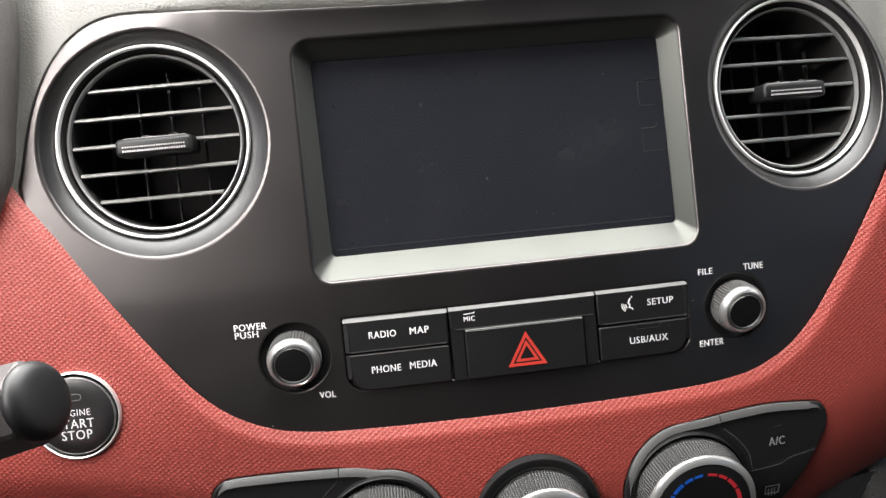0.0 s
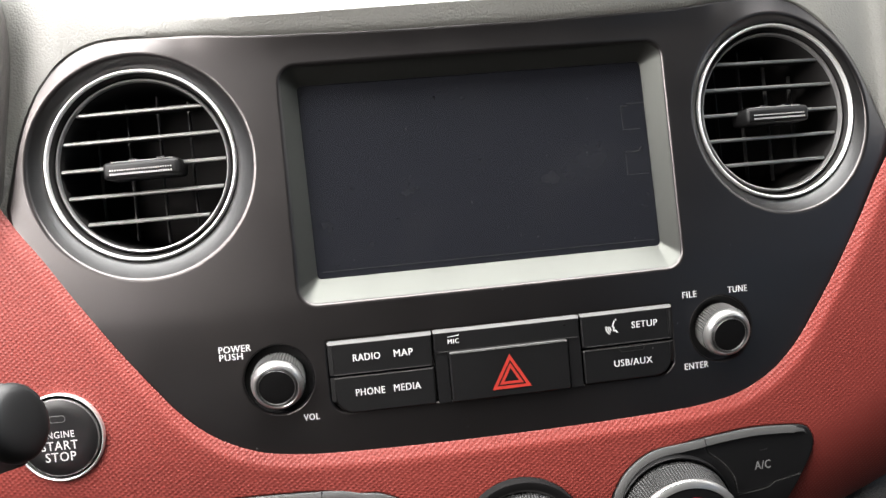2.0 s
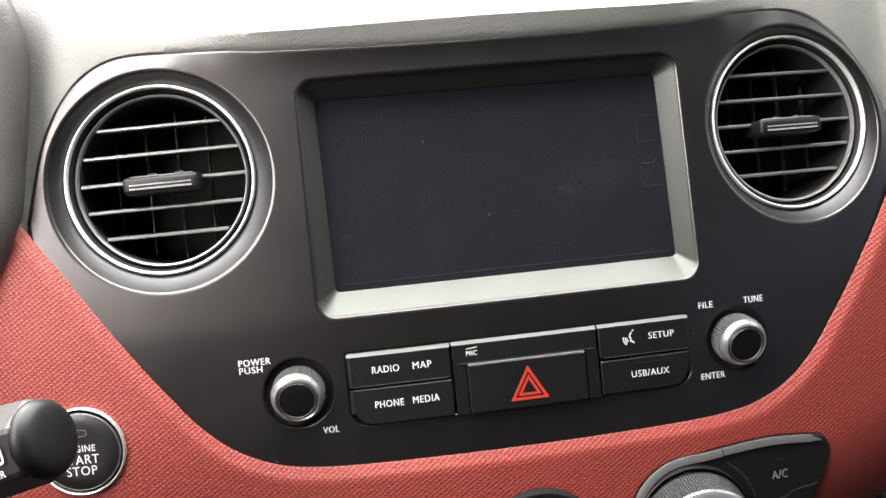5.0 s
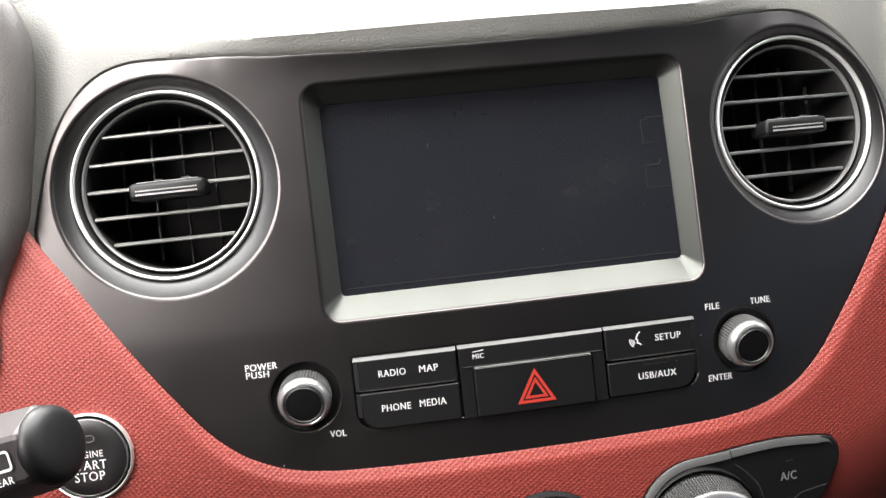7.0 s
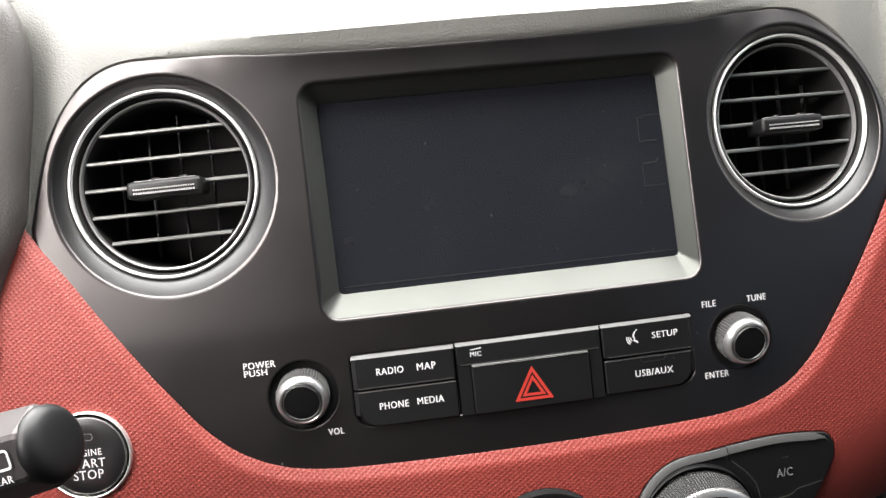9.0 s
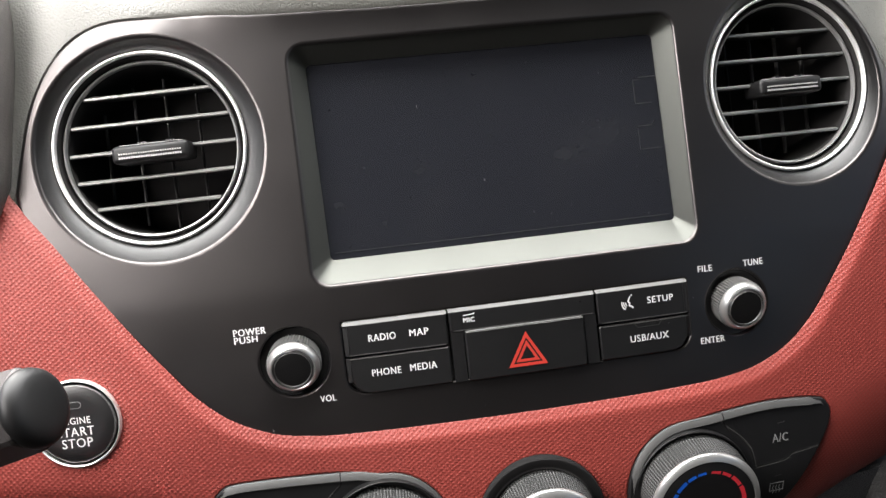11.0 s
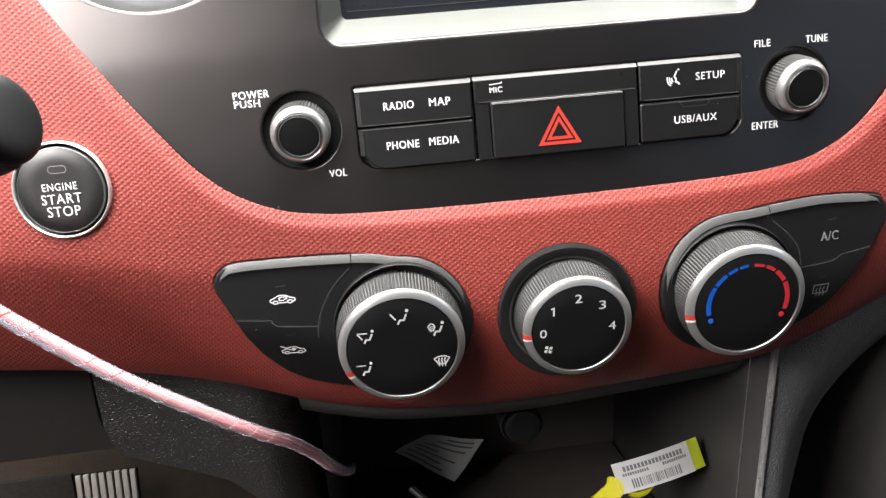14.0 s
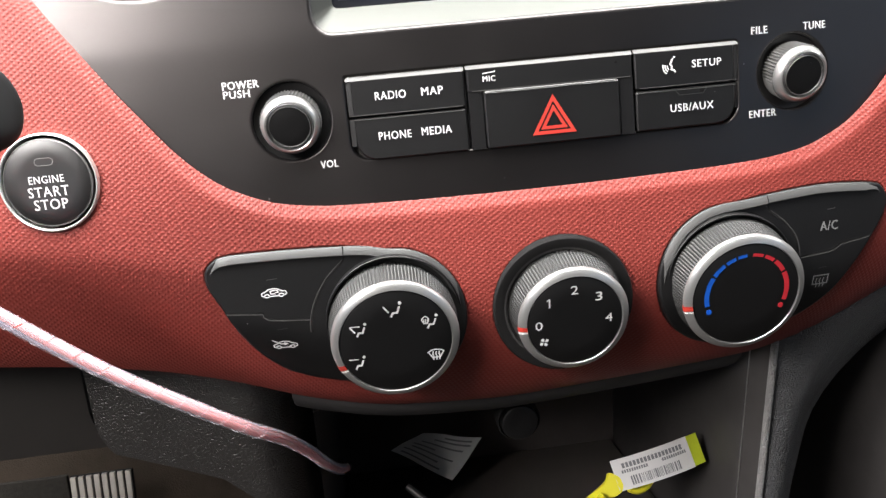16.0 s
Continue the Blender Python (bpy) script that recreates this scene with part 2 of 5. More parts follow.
def screen_glass():
    """Dark glass with a few greasy smears, dust specks and lint."""
    m = material("dark_screen_glass", (0.011, 0.0116, 0.0145), 0.16, 0.0, 0.5)
    nt = m.node_tree
    b = nt.nodes["Principled BSDF"]
    tc = nt.nodes.new("ShaderNodeTexCoord")
    n = nt.nodes.new("ShaderNodeTexNoise")
    n.inputs["Scale"].default_value, n.inputs["Detail"].default_value = 22, 5
    nt.links.new(tc.outputs["Object"], n.inputs["Vector"])
    blot = nt.nodes.new("ShaderNodeTexNoise")
    blot.inputs["Scale"].default_value, blot.inputs["Detail"].default_value = 75, 6
    nt.links.new(tc.outputs["Object"], blot.inputs["Vector"])
    smear = mth(nt, "MULTIPLY", mth(nt, "MAXIMUM", mth(nt, "SUBTRACT", n.outputs[0], 0.52), 0.0), 0.10)
    smear = mth(nt, "ADD", smear, mth(nt, "MULTIPLY", mth(nt, "MAXIMUM", mth(nt, "SUBTRACT", blot.outputs[0], 0.66), 0.0), 0.35))
    mix = nt.nodes.new("ShaderNodeMix")
    mix.data_type = "RGBA"
    mix.inputs[6].default_value = (0.011, 0.0116, 0.0145, 1)
    mix.inputs[7].default_value = (0.13, 0.127, 0.123, 1)
    nt.links.new(smear, mix.inputs[0])
    nt.links.new(mix.outputs[2], b.inputs["Base Color"])
    nt.links.new(mth(nt, "ADD", mth(nt, "MULTIPLY", n.outputs[0], 0.16), 0.10), b.inputs["Roughness"])
    dust(m, 7.7, ((520, 0.10, 0.20, 1.0, 0), (360, 0.08, 0.18, 0.35, 40), (380, 0.07, 0.14, 0.3, -35)), (0.15, 0.145, 0.14))
    return m


M_SCREEN = screen_glass()


def wrap_plastic():
    m = bpy.data.materials.new("clear_spiral_wrap")
    m.use_nodes = True
    b = m.node_tree.nodes["Principled BSDF"]
    b.inputs["Base Color"].default_value = (0.88, 0.84, 0.92, 1)
    b.inputs["Roughness"].default_value = 0.38
    b.inputs["Alpha"].default_value = 0.18
    return m


M_WRAP = wrap_plastic()

# ---------------------------------------------------------------- building tools
# The dashboard is laid out on its own axes: x across, y into the dashboard, z up along the leaning front.
DASH = pose(0, 0, 0.9, -22, 0, 0)
ORIGIN = {}


def thing(name, at, label, category, group="", kind=""):
    ob = new(name)
    ob.empty_display_size = 0.02
    ob.matrix_world = DASH @ Matrix.Translation(at)
    ORIGIN[ob] = Vector(at)
    return tagged(ob, label, category, group, kind)


def part(name, bm, mat, parent, label="", sharp=38):
    """Links a bmesh, given on the dashboard's axes, as one mesh under a thing or a part."""
    o = ORIGIN[parent]
    bmesh.ops.translate(bm, verts=bm.verts, vec=-o)
    bmesh.ops.recalc_face_normals(bm, faces=bm.faces)
    for e in bm.edges:
        e.smooth = e.smooth and not (len(e.link_faces) == 2 and e.calc_face_angle(0) > radians(sharp))
    for f in bm.faces:
        f.smooth = True
    me = bpy.data.meshes.new(name)
    bm.to_mesh(me)
    bm.free()
    me.materials.append(mat)
    ob = new(name, me)
    ob.parent = parent
    ORIGIN[ob] = o
    return tagged(ob, label) if label else ob


def solid(name, bm, mat, label, category, group="", kind=""):
    """A thing that is one mesh."""
    box = [Vector(v.co) for v in bm.verts]
    mid = sum(box, Vector()) / len(box)
    ORIGIN["tmp"] = mid
    bmesh.ops.translate(bm, verts=bm.verts, vec=-mid)
    bmesh.ops.recalc_face_normals(bm, faces=bm.faces)
    for e in bm.edges:
        e.smooth = not (len(e.link_faces) == 2 and e.calc_face_angle(0) > radians(38))
    for f in bm.faces:
        f.smooth = True
    me = bpy.data.meshes.new(name)
    bm.to_mesh(me)
    bm.free()
    me.materials.append(mat)
    ob = new(name, me)
    ob.matrix_world = DASH @ Matrix.Translation(mid)
    ORIGIN[ob] = mid
    return tagged(ob, label, category, group, kind)


def spline(points, closed=True, step=0.002):
    """A smooth line through the points."""
    p = [Vector(q) for q in points]
    n = len(p)
    out = []
    for i in range(n if closed else n - 1):
        a, b, c, d = ((p[(i + k) % n] if closed else p[min(max(i + k, 0), n - 1)]) for k in (-1, 0, 1, 2))
        m = max(2, int((c - b).length / step))
        for j in range(m):
            t = j / m
            out.append(0.5 * (2 * b + (c - a) * t + (2 * a - 5 * b + 4 * c - d) * t * t + (3 * b - a - 3 * c + d) * t ** 3))
    if not closed:
        out.append(p[-1])
    return out


def rounded(x0, x1, z0, z1, r, n=8):
    """A rounded rectangle; r: one radius, or four for the corners bl, br, tr, tl."""
    r = [r] * 4 if isinstance(r, (int, float)) else r
    out = []
    for k, (cx, cz, sx, sz) in enumerate(((x0, z0, 1, 1), (x1, z0, -1, 1), (x1, z1, -1, -1), (x0, z1, 1, -1))):
        for j in range(n + 1):
            a = math.pi * (1 + k * 0.5) + math.pi / 2 * j / n
            out.append(Vector((cx + sx * r[k] + r[k] * math.cos(a), cz + sz * r[k] + r[k] * math.sin(a))))
    return out


def circle(cx, cz, r, n=96):
    return [Vector((cx + r * math.cos(2 * math.pi * k / n), cz + r * math.sin(2 * math.pi * k / n))) for k in range(n)]


def dense(loop, step):
    out = []
    for a, b in zip(loop, loop[1:] + loop[:1]):
        m = max(1, int((b - a).length / step))
        out += [a.lerp(b, j / m) for j in range(m) if (b - a).length > 1e-9]
    return out


def area2(loop):
    return sum(a.x * b.y - b.x * a.y for a, b in zip(loop, loop[1:] + loop[:1]))


def inside(px, pz, loop):
    x = np.array([p.x for p in loop])
    z = np.array([p.y for p in loop])
    x2, z2 = np.roll(x, -1), np.roll(z, -1)
    c = np.zeros(len(px), bool)
    for a, b, d, e in zip(x, z, x2, z2):
        if b == e:
            continue
        hit = ((b > pz) != (e > pz)) & (px < (d - a) * (pz - b) / (e - b) + a)
        c ^= hit
    return c


def offset(loop, d):
    """The loop moved outward by d."""
    s = 1 if area2(loop) > 0 else -1
    out = []
    n = len(loop)
    for i in range(n):
        a, b, c = loop[i - 1], loop[i], loop[(i + 1) % n]
        t1, t2 = (b - a), (c - b)
        t1 = t1.normalized() if t1.length > 1e-9 else t2.normalized()
        t2 = t2.normalized() if t2.length > 1e-9 else t1
        nrm = Vector(((t1 + t2).y, -(t1 + t2).x))
        nrm = nrm.normalized() if nrm.length > 1e-9 else Vector((t1.y, -t1.x))
        out.append(b + nrm * (d * s / max(0.5, nrm.dot(Vector((t1.y, -t1.x))))))
    return out


def sheet(outline, surf, holes=(), step=0.004, rim=(), hole_rim=(), rim_where=None):
    """A skin over an outline with holes, lying on y = surf(x, z). rim: steps (outward, deeper) that turn the edge over; hole_rim: the same into the holes."""
    loops = [dense(list(outline), step)] + [dense(list(h), step) for h in holes]
    pts = []
    edges = []
    for lp in loops:
        k = len(pts)
        pts += lp
        edges += [(k + i, k + (i + 1) % len(lp)) for i in range(len(lp))]
    bx = np.array([(p.x, p.y) for p in pts])
    x0, z0 = bx[:len(loops[0])].min(0)
    x1, z1 = bx[:len(loops[0])].max(0)
    gx, gz = np.meshgrid(np.arange(x0 + step / 2, x1, step), np.arange(z0 + step / 2, z1, step * 0.87))
    gx[1::2] += step / 2
    gx, gz = gx.ravel(), gz.ravel()
    keep = inside(gx, gz, loops[0])
    for lp in loops[1:]:
        keep &= ~inside(gx, gz, lp)
    gx, gz = gx[keep], gz[keep]
    if len(gx):
        near = np.full(len(gx), 1e9)
        for i in range(0, len(bx), 200):
            near = np.minimum(near, np.min((gx[:, None] - bx[None, i:i + 200, 0]) ** 2 + (gz[:, None] - bx[None, i:i + 200, 1]) ** 2, axis=1))
        ok = near > (0.45 * step) ** 2
        pts = pts + [Vector((a, b)) for a, b in zip(gx[ok], gz[ok])]
    vs, _, fs, _, _, _ = delaunay_2d_cdt(pts, edges, [], 0, 1e-7)
    cen = np.array([[sum(vs[i].x for i in f) / len(f), sum(vs[i].y for i in f) / len(f)] for f in fs])
    good = inside(cen[:, 0], cen[:, 1], loops[0])
    for lp in loops[1:]:
        good &= ~inside(cen[:, 0], cen[:, 1], lp)
    bm = bmesh.new()
    bv = [bm.verts.new((v.x, surf(v.x, v.y), v.y)) for v in vs]
    for f, g in zip(fs, good):
        if g:
            bm.faces.new([bv[i] for i in f])
    for li, lp in enumerate(loops):
        steps = rim if li == 0 else (hole_rim[li - 1] if hole_rim and isinstance(hole_rim[0], list) else hole_rim)
        ring0 = None
        for d, deep in [(0, 0)] + list(steps):
            if not steps:
                break
            mv = offset(lp, d if li == 0 else -d)
            if li == 0 and rim_where:
                mv = [q if rim_where(p) else p for p, q in zip(lp, mv)]
            ring = [bm.verts.new((q.x, surf(q.x, q.y) + deep, q.y)) for q in mv]
            if ring0:
                for i in range(len(ring)):
                    j = (i + 1) % len(ring)
                    bm.faces.new((ring0[i], ring0[j], ring[j], ring[i])).material_index = 1
            ring0 = ring
    bmesh.ops.remove_doubles(bm, verts=bm.verts, dist=1e-6)
    for e in bm.edges:
        if len(e.link_faces) == 2 and e.link_faces[0].material_index != e.link_faces[1].material_index:
            e.smooth = False
    for f in bm.faces:
        f.material_index = 0
    bmesh.ops.delete(bm, geom=[v for v in bm.verts if not v.link_faces], context="VERTS")
    return bm


def fillet(r, deep, n=4):
    """Rim steps: a rounded edge of radius r, then straight back to a depth."""
    return [(r * math.sin(math.pi / 2 * k / n), r * (1 - math.cos(math.pi / 2 * k / n))) for k in range(1, n + 1)] + [(r, deep)]


def loft(rings, close_last=False):
    """A skin through rings of 3D points of equal number."""
    bm = bmesh.new()
    rows = [[bm.verts.new(p) for p in r] for r in rings]
    n = len(rows[0])
    for a, b in zip(rows, rows[1:]):
        for i in range(n):
            bm.faces.new((a[i], a[(i + 1) % n], b[(i + 1) % n], b[i]))
    if close_last:
        bm.faces.new(rows[-1])
    return bm


def turned(profile, frame_m, n=72, cap=False, tooth=None):
    """Revolves (radius, forward) round the axis of frame_m, which points at its -y. tooth(k, row): a change of radius."""
    rings = []
    for row, (r, h) in enumerate(profile):
        ring = []
        for k in range(n):
            a = 2 * math.pi * k / n
            q = r + (tooth(k, row) if tooth else 0)
            ring.append(frame_m @ Vector((q * math.cos(a), -h, q * math.sin(a))))
        rings.append(ring)
    return loft(rings, cap)


def box(x0, x1, y0, y1, z0, z1, bevel=0.0, seg=3):
    bm = bmesh.new()
    bmesh.ops.create_cube(bm, size=1, matrix=Matrix.Translation(((x0 + x1) / 2, (y0 + y1) / 2, (z0 + z1) / 2)) @ Matrix.Diagonal((x1 - x0, y1 - y0, z1 - z0, 1)))
    if bevel:
        bmesh.ops.bevel(bm, geom=bm.edges[:], offset=bevel, segments=seg, affect="EDGES", profile=0.5)
    return bm


def tube(points, r, n=12, close=True):
    """A round rod along points; r: one radius or a function of the share of the way."""
    rings = []
    m = len(points)
    side = None
    for i, p in enumerate(points):
        d = (points[min(i + 1, m - 1)] - points[max(i - 1, 0)]).normalized()
        side = d.orthogonal().normalized() if side is None else (side - d * side.dot(d)).normalized()
        up = d.cross(side)
        q = r(i / (m - 1)) if callable(r) else r
        rings.append([p + (side * math.cos(2 * math.pi * k / n) + up * math.sin(2 * math.pi * k / n)) * q for k in range(n)])
    bm = loft(rings)
    if close:
        bm.verts.ensure_lookup_table()
        bm.faces.new([bm.verts[i] for i in range(n)])
        bm.faces.new([bm.verts[(m - 1) * n + i] for i in range(n)])
    return bm


def merge(*bms):
    out = bmesh.new()
    for b in bms:
        me = bpy.data.meshes.new("tmp")
        b.to_mesh(me)
        b.free()
        out.from_mesh(me)
        bpy.data.meshes.remove(me)
    return out


PRINT = 0.00018


def plate(loop, m, thick=PRINT):
    """A thin flat plate: a 2D loop raised on the plane of m (x across, z up, facing -y)."""
    bm = bmesh.new()
    f = bm.faces.new([bm.verts.new(m @ Vector((p[0], -thick, p[1]))) for p in loop])
    r = bmesh.ops.extrude_face_region(bm, geom=[f])
    bmesh.ops.translate(bm, verts=[v for v in r["geom"] if isinstance(v, bmesh.types.BMVert)], vec=m.to_3x3() @ Vector((0, thick, 0)))
    return bm


def stroke(points, w, m, thick=PRINT, closed=False):
    """A drawn line of width w on the plane of m."""
    p = [Vector(q) for q in points]
    n = len(p)
    left, right = [], []
    for i in range(n):
        a = p[i - 1] if (closed or i > 0) else p[i]
        b = p[(i + 1) % n] if (closed or i < n - 1) else p[i]
        t1 = (p[i] - a).normalized() if (p[i] - a).length > 1e-9 else (b - p[i]).normalized()
        t2 = (b - p[i]).normalized() if (b - p[i]).length > 1e-9 else t1
        nn = Vector((-(t1 + t2).y, (t1 + t2).x))
        nn = nn.normalized() if nn.length > 1e-6 else Vector((-t1.y, t1.x))
        k = w / 2 / max(0.45, nn.dot(Vector((-t1.y, t1.x))))
        left.append(p[i] + nn * k)
        right.append(p[i] - nn * k)
    bm = bmesh.new()
    a = [bm.verts.new(m @ Vector((q.x, -thick, q.y))) for q in left]
    b = [bm.verts.new(m @ Vector((q.x, -thick, q.y))) for q in right]
    for i in range(n if closed else n - 1):
        j = (i + 1) % n
        bm.faces.new((a[i], a[j], b[j], b[i]))
    return bm


def words(text, x0, x1, zc, h, m, bold=0.0, strike=0.03):
    """Lettering on the plane of m, from x0 to x1, capitals h high, centred at height zc."""
    cu = bpy.data.curves.new("tmp", "FONT")
    cu.body, cu.size, cu.offset, cu.resolution_u, cu.space_character = text, 1.0, bold, 3, 1.12
    ob = bpy.data.objects.new("tmp", cu)
    scene.collection.objects.link(ob)
    me = bpy.data.meshes.new_from_object(ob.evaluated_get(bpy.context.evaluated_depsgraph_get()))
    bm = bmesh.new()
    bm.from_mesh(me)
    bpy.data.objects.remove(ob)
    bpy.data.curves.remove(cu)
    bpy.data.meshes.remove(me)
    xs = [v.co.x for v in bm.verts]
    ys = [v.co.y for v in bm.verts]
    sx, sz = (x1 - x0) / (max(xs) - min(xs)), h / (max(ys) - min(ys))
    lx, ly = min(xs), (min(ys) + max(ys)) / 2
    for v in bm.verts:
        v.co = Vector((x0 + (v.co.x - lx) * sx, -PRINT, zc + (v.co.y - ly) * sz))
    # a second strike beside the first makes the strokes heavier
    twin = bm.copy()
    w = strike * h
    for one, d in ((bm, -w), (twin, w)):
        bmesh.ops.translate(one, verts=one.verts, vec=(d, -0.00002 if d > 0 else 0, 0))
    both = merge(bm, twin)
    bmesh.ops.transform(both, matrix=m, verts=both.verts)
    return both


def plane_at(x, y, z, tilt=0.0, turn=0.0):
    """A frame at a place on the dashboard. tilt: degrees by which it faces down; turn: degrees by which it faces to its right."""
    return Matrix.Translation((x, y, z)) @ Euler((radians(tilt), 0, radians(turn))).to_matrix().to_4x4()


# ---------------------------------------------------------------- the dashboard's shapes


def lean_x(z):
    """The middle line of the centre fascia."""
    return -0.0025 - 0.016 * (z + 0.036)


def fascia_y(x, z):
    """Front of the centre fascia: bowed from side to side, laid back a little towards the top."""
    d = x - lean_x(z)
    y = 0.25 * d * d + 0.06 * max(0.0, z - 0.03)
    # a cove under the top edge in the middle, rounded lobes over the vents
    w = min(1.0, max(0.0, (abs(d) - 0.060) / 0.075))
    w = w * w * (3 - 2 * w)
    r = math.hypot(abs(d) - 0.1455, z - 0.097)
    y -= (1 - w) * 15.0 * max(0.0, z - 0.1360) ** 2
    g = min(1.0, max(0.0, (z - 0.05) / 0.06))
    q = max(0.0, r - (0.0480 if d < 0 else 0.0435))
    w = min(1.0, max(0.0, (abs(d) - 0.112) / 0.034))
    w = w * w * (3 - 2 * w)
    y += w * g * g * 50.0 * q * q / (1 + (q / 0.012) ** 2)
    return y


# the fascia's edge as (distance from the middle line, height): its top on either side, and the line at which the red trim overlaps it
TOP_LEFT = ((0.045, 0.1473), (0.09, 0.1488), (0.110, 0.1507), (0.1294, 0.1522), (0.1466, 0.1531), (0.1589, 0.1523), (0.169, 0.1487), (0.178, 0.1420), (0.1846, 0.1340),
            (0.1888, 0.1269), (0.1927, 0.1187), (0.1961, 0.1091), (0.1988, 0.0996), (0.2032, 0.0838))
TOP_RIGHT = ((0.045, 0.1472), (0.09, 0.1483), (0.108, 0.1498), (0.126, 0.1520), (0.1475, 0.1530), (0.1628, 0.1488), (0.1756, 0.1379), (0.1859, 0.1250), (0.1932, 0.1106),
             (0.1970, 0.1005), (0.2032, 0.0838))
OVERLAP = ((0.208, 0.088), (0.2015, 0.0775), (0.1905, 0.062), (0.181, 0.0468), (0.1715, 0.0327), (0.1618, 0.0185), (0.1512, 0.0042), (0.1405, -0.0094), (0.129, -0.0200),
           (0.118, -0.0264), (0.106, -0.0308), (0.091, -0.0332), (0.078, -0.0341), (0.055, -0.0348), (0.025, -0.0352))


def overlap_line():
    """The visible inner edge of the red trim, from its left tip round to its right one."""
    left = [(lean_x(z) - d, z) for d, z in OVERLAP]
    right = [(lean_x(z) + d, z) for d, z in OVERLAP[::-1]]
    return spline(left + [(lean_x(-0.0353), -0.0353)] + right, False, 0.003)


def fascia_outline():
    """The fascia reaches a little way under the red trim."""
    line = overlap_line()
    under = [p for p in offset(line + [Vector((0.25, 0.3)), Vector((-0.25, 0.3))], 0.0026)[:len(line)] if p.y < 0.076]
    left = [(lean_x(z) - d, z) for d, z in TOP_LEFT]
    right = [(lean_x(z) + d, z) for d, z in TOP_RIGHT]
    top = spline(left[::-1] + [(lean_x(0.147), 0.147)] + right, False, 0.003)
    return under + [Vector(p) for p in top[::-1]]


# lower edge of the red trim: stations across, and its height there
STATION = (-0.46, -0.36, -0.28, -0.242, -0.219, -0.195, -0.172, -0.148, -0.136, -0.1245, -0.110, -0.074, -0.022, 0.018, 0.060, 0.0965, 0.116, 0.130, 0.162, 0.200, 0.300, 0.45)
HEIGHT = (-0.078, -0.084, -0.0895, -0.0925, -0.0945, -0.0975, -0.1015, -0.1075, -0.1115, -0.1165, -0.1225, -0.1300, -0.1330, -0.1310, -0.1290, -0.1270, -0.1225, -0.1180, -0.104, -0.091, -0.044, 0.06)
REACH = np.linspace(-0.46, 0.45, 456)
BELL = np.exp(-0.5 * (np.arange(-12, 13) / 4.5) ** 2)
RISE = np.interp(REACH, STATION, HEIGHT)
RISE = np.convolve(np.concatenate([np.full(12, RISE[0]), RISE, np.full(12, RISE[-1])]), BELL / BELL.sum(), "valid")


def red_bottom(x):
    """Lower edge of the red trim."""
    return float(np.interp(x, REACH, RISE))


def red_y(x, z, early=0.020):
    """The red trim stands a little proud of the fascia, and rolls under along its lower edge. early: how far above the main roll it begins to turn."""
    d = x + 0.003
    t = min(1.0, max(0.0, (-x - 0.09) / 0.07))
    size = 0.046 - 0.010 * t * t * (3 - 2 * t)
    roll = min(1.0, max(0.0, (red_bottom(x) + size + early - z) / (size + early)))
    return 0.19 * d * d - 0.0028 + 0.02 * max(0.0, z - 0.03) + (0.25 + 0.2 * t) * (z + 0.03) ** 2 + size * 0.92 * ((1 - 0.55 * t) * (1 - math.sqrt(1 - 0.93 * roll * roll)) + 0.55 * t * roll ** 1.25) + 0.4 * max(0, abs(d) - 0.2) ** 2


FASCIA = fascia_outline()
SCREEN_OUT = rounded(-0.0892, 0.0862, 0.0292, 0.1356, 0.009)
VENT_L = plane_at(-0.1508, 0.0165, 0.0977, -2, -6)
VENT_R = plane_at(0.1429, 0.0165, 0.0984, -2, 6)
VENTS = ((VENT_L, -0.1497, 0.0964), (VENT_R, 0.1424, 0.0974))
DISH = 0.0488


def dish_loop(cx, cz, n=120, inset=0.0):
    """The rim of the dish round a vent: a circle at the driver's side, flattened towards the outer corner at the passenger's side."""
    turn = np.arange(0, 361, 45)
    reach = (0.0450, 0.0432, 0.0483, 0.0474, 0.0456, 0.0464, 0.0484, 0.0474, 0.0450) if cx > 0 else (DISH,) * 9
    fine_turn = np.arange(-360, 720.1, 5)
    soft = np.interp(fine_turn % 360, turn, reach)
    bell = np.exp(-0.5 * (np.arange(-8, 9) / 3.5) ** 2)
    soft = np.convolve(np.pad(soft, 8, mode="edge"), bell / bell.sum(), "valid")
    out = []
    for k in range(n):
        a = 2 * math.pi * k / n
        r = float(np.interp(math.degrees(a), fine_turn, soft)) + 0.0004 - inset
        out.append(Vector((cx + r * math.cos(a), cz + r * math.sin(a))))
    return out


# ---------------------------------------------------------------- centre fascia
fascia = thing("center_fascia", (-0.003, 0.004, -0.036), "satin graphite plastic center fascia set into the red dashboard", "fascia")
SLOT = rounded(-0.0795, 0.0775, -0.0182, 0.0152, (0.008, 0.008, 0.0015, 0.0015))
KNOB_L, KNOB_R = (-0.1001, 0.0), (0.1004, 0.0003)
holes = [SCREEN_OUT, SLOT] + [dish_loop(cx, cz) for _, cx, cz in VENTS] + [circle(*KNOB_L, 0.0158, 64), circle(*KNOB_R, 0.0158, 64)]
SMALL_RIM = [(0.0004, 0.0001), (0.0008, 0.0004), (0.0010, 0.0010), (0.0010, 0.0016)]
SOFT_RIM = [(0.0006, 0.0001), (0.0011, 0.0003), (0.0015, 0.0007), (0.0018, 0.0012)]
VENT_RIM = [(0.0006, 0.0001), (0.0011, 0.0003), (0.0015, 0.0006), (0.0018, 0.0010)]
HOLE_RIMS = [SOFT_RIM, SMALL_RIM, VENT_RIM, VENT_RIM, SMALL_RIM, SMALL_RIM]
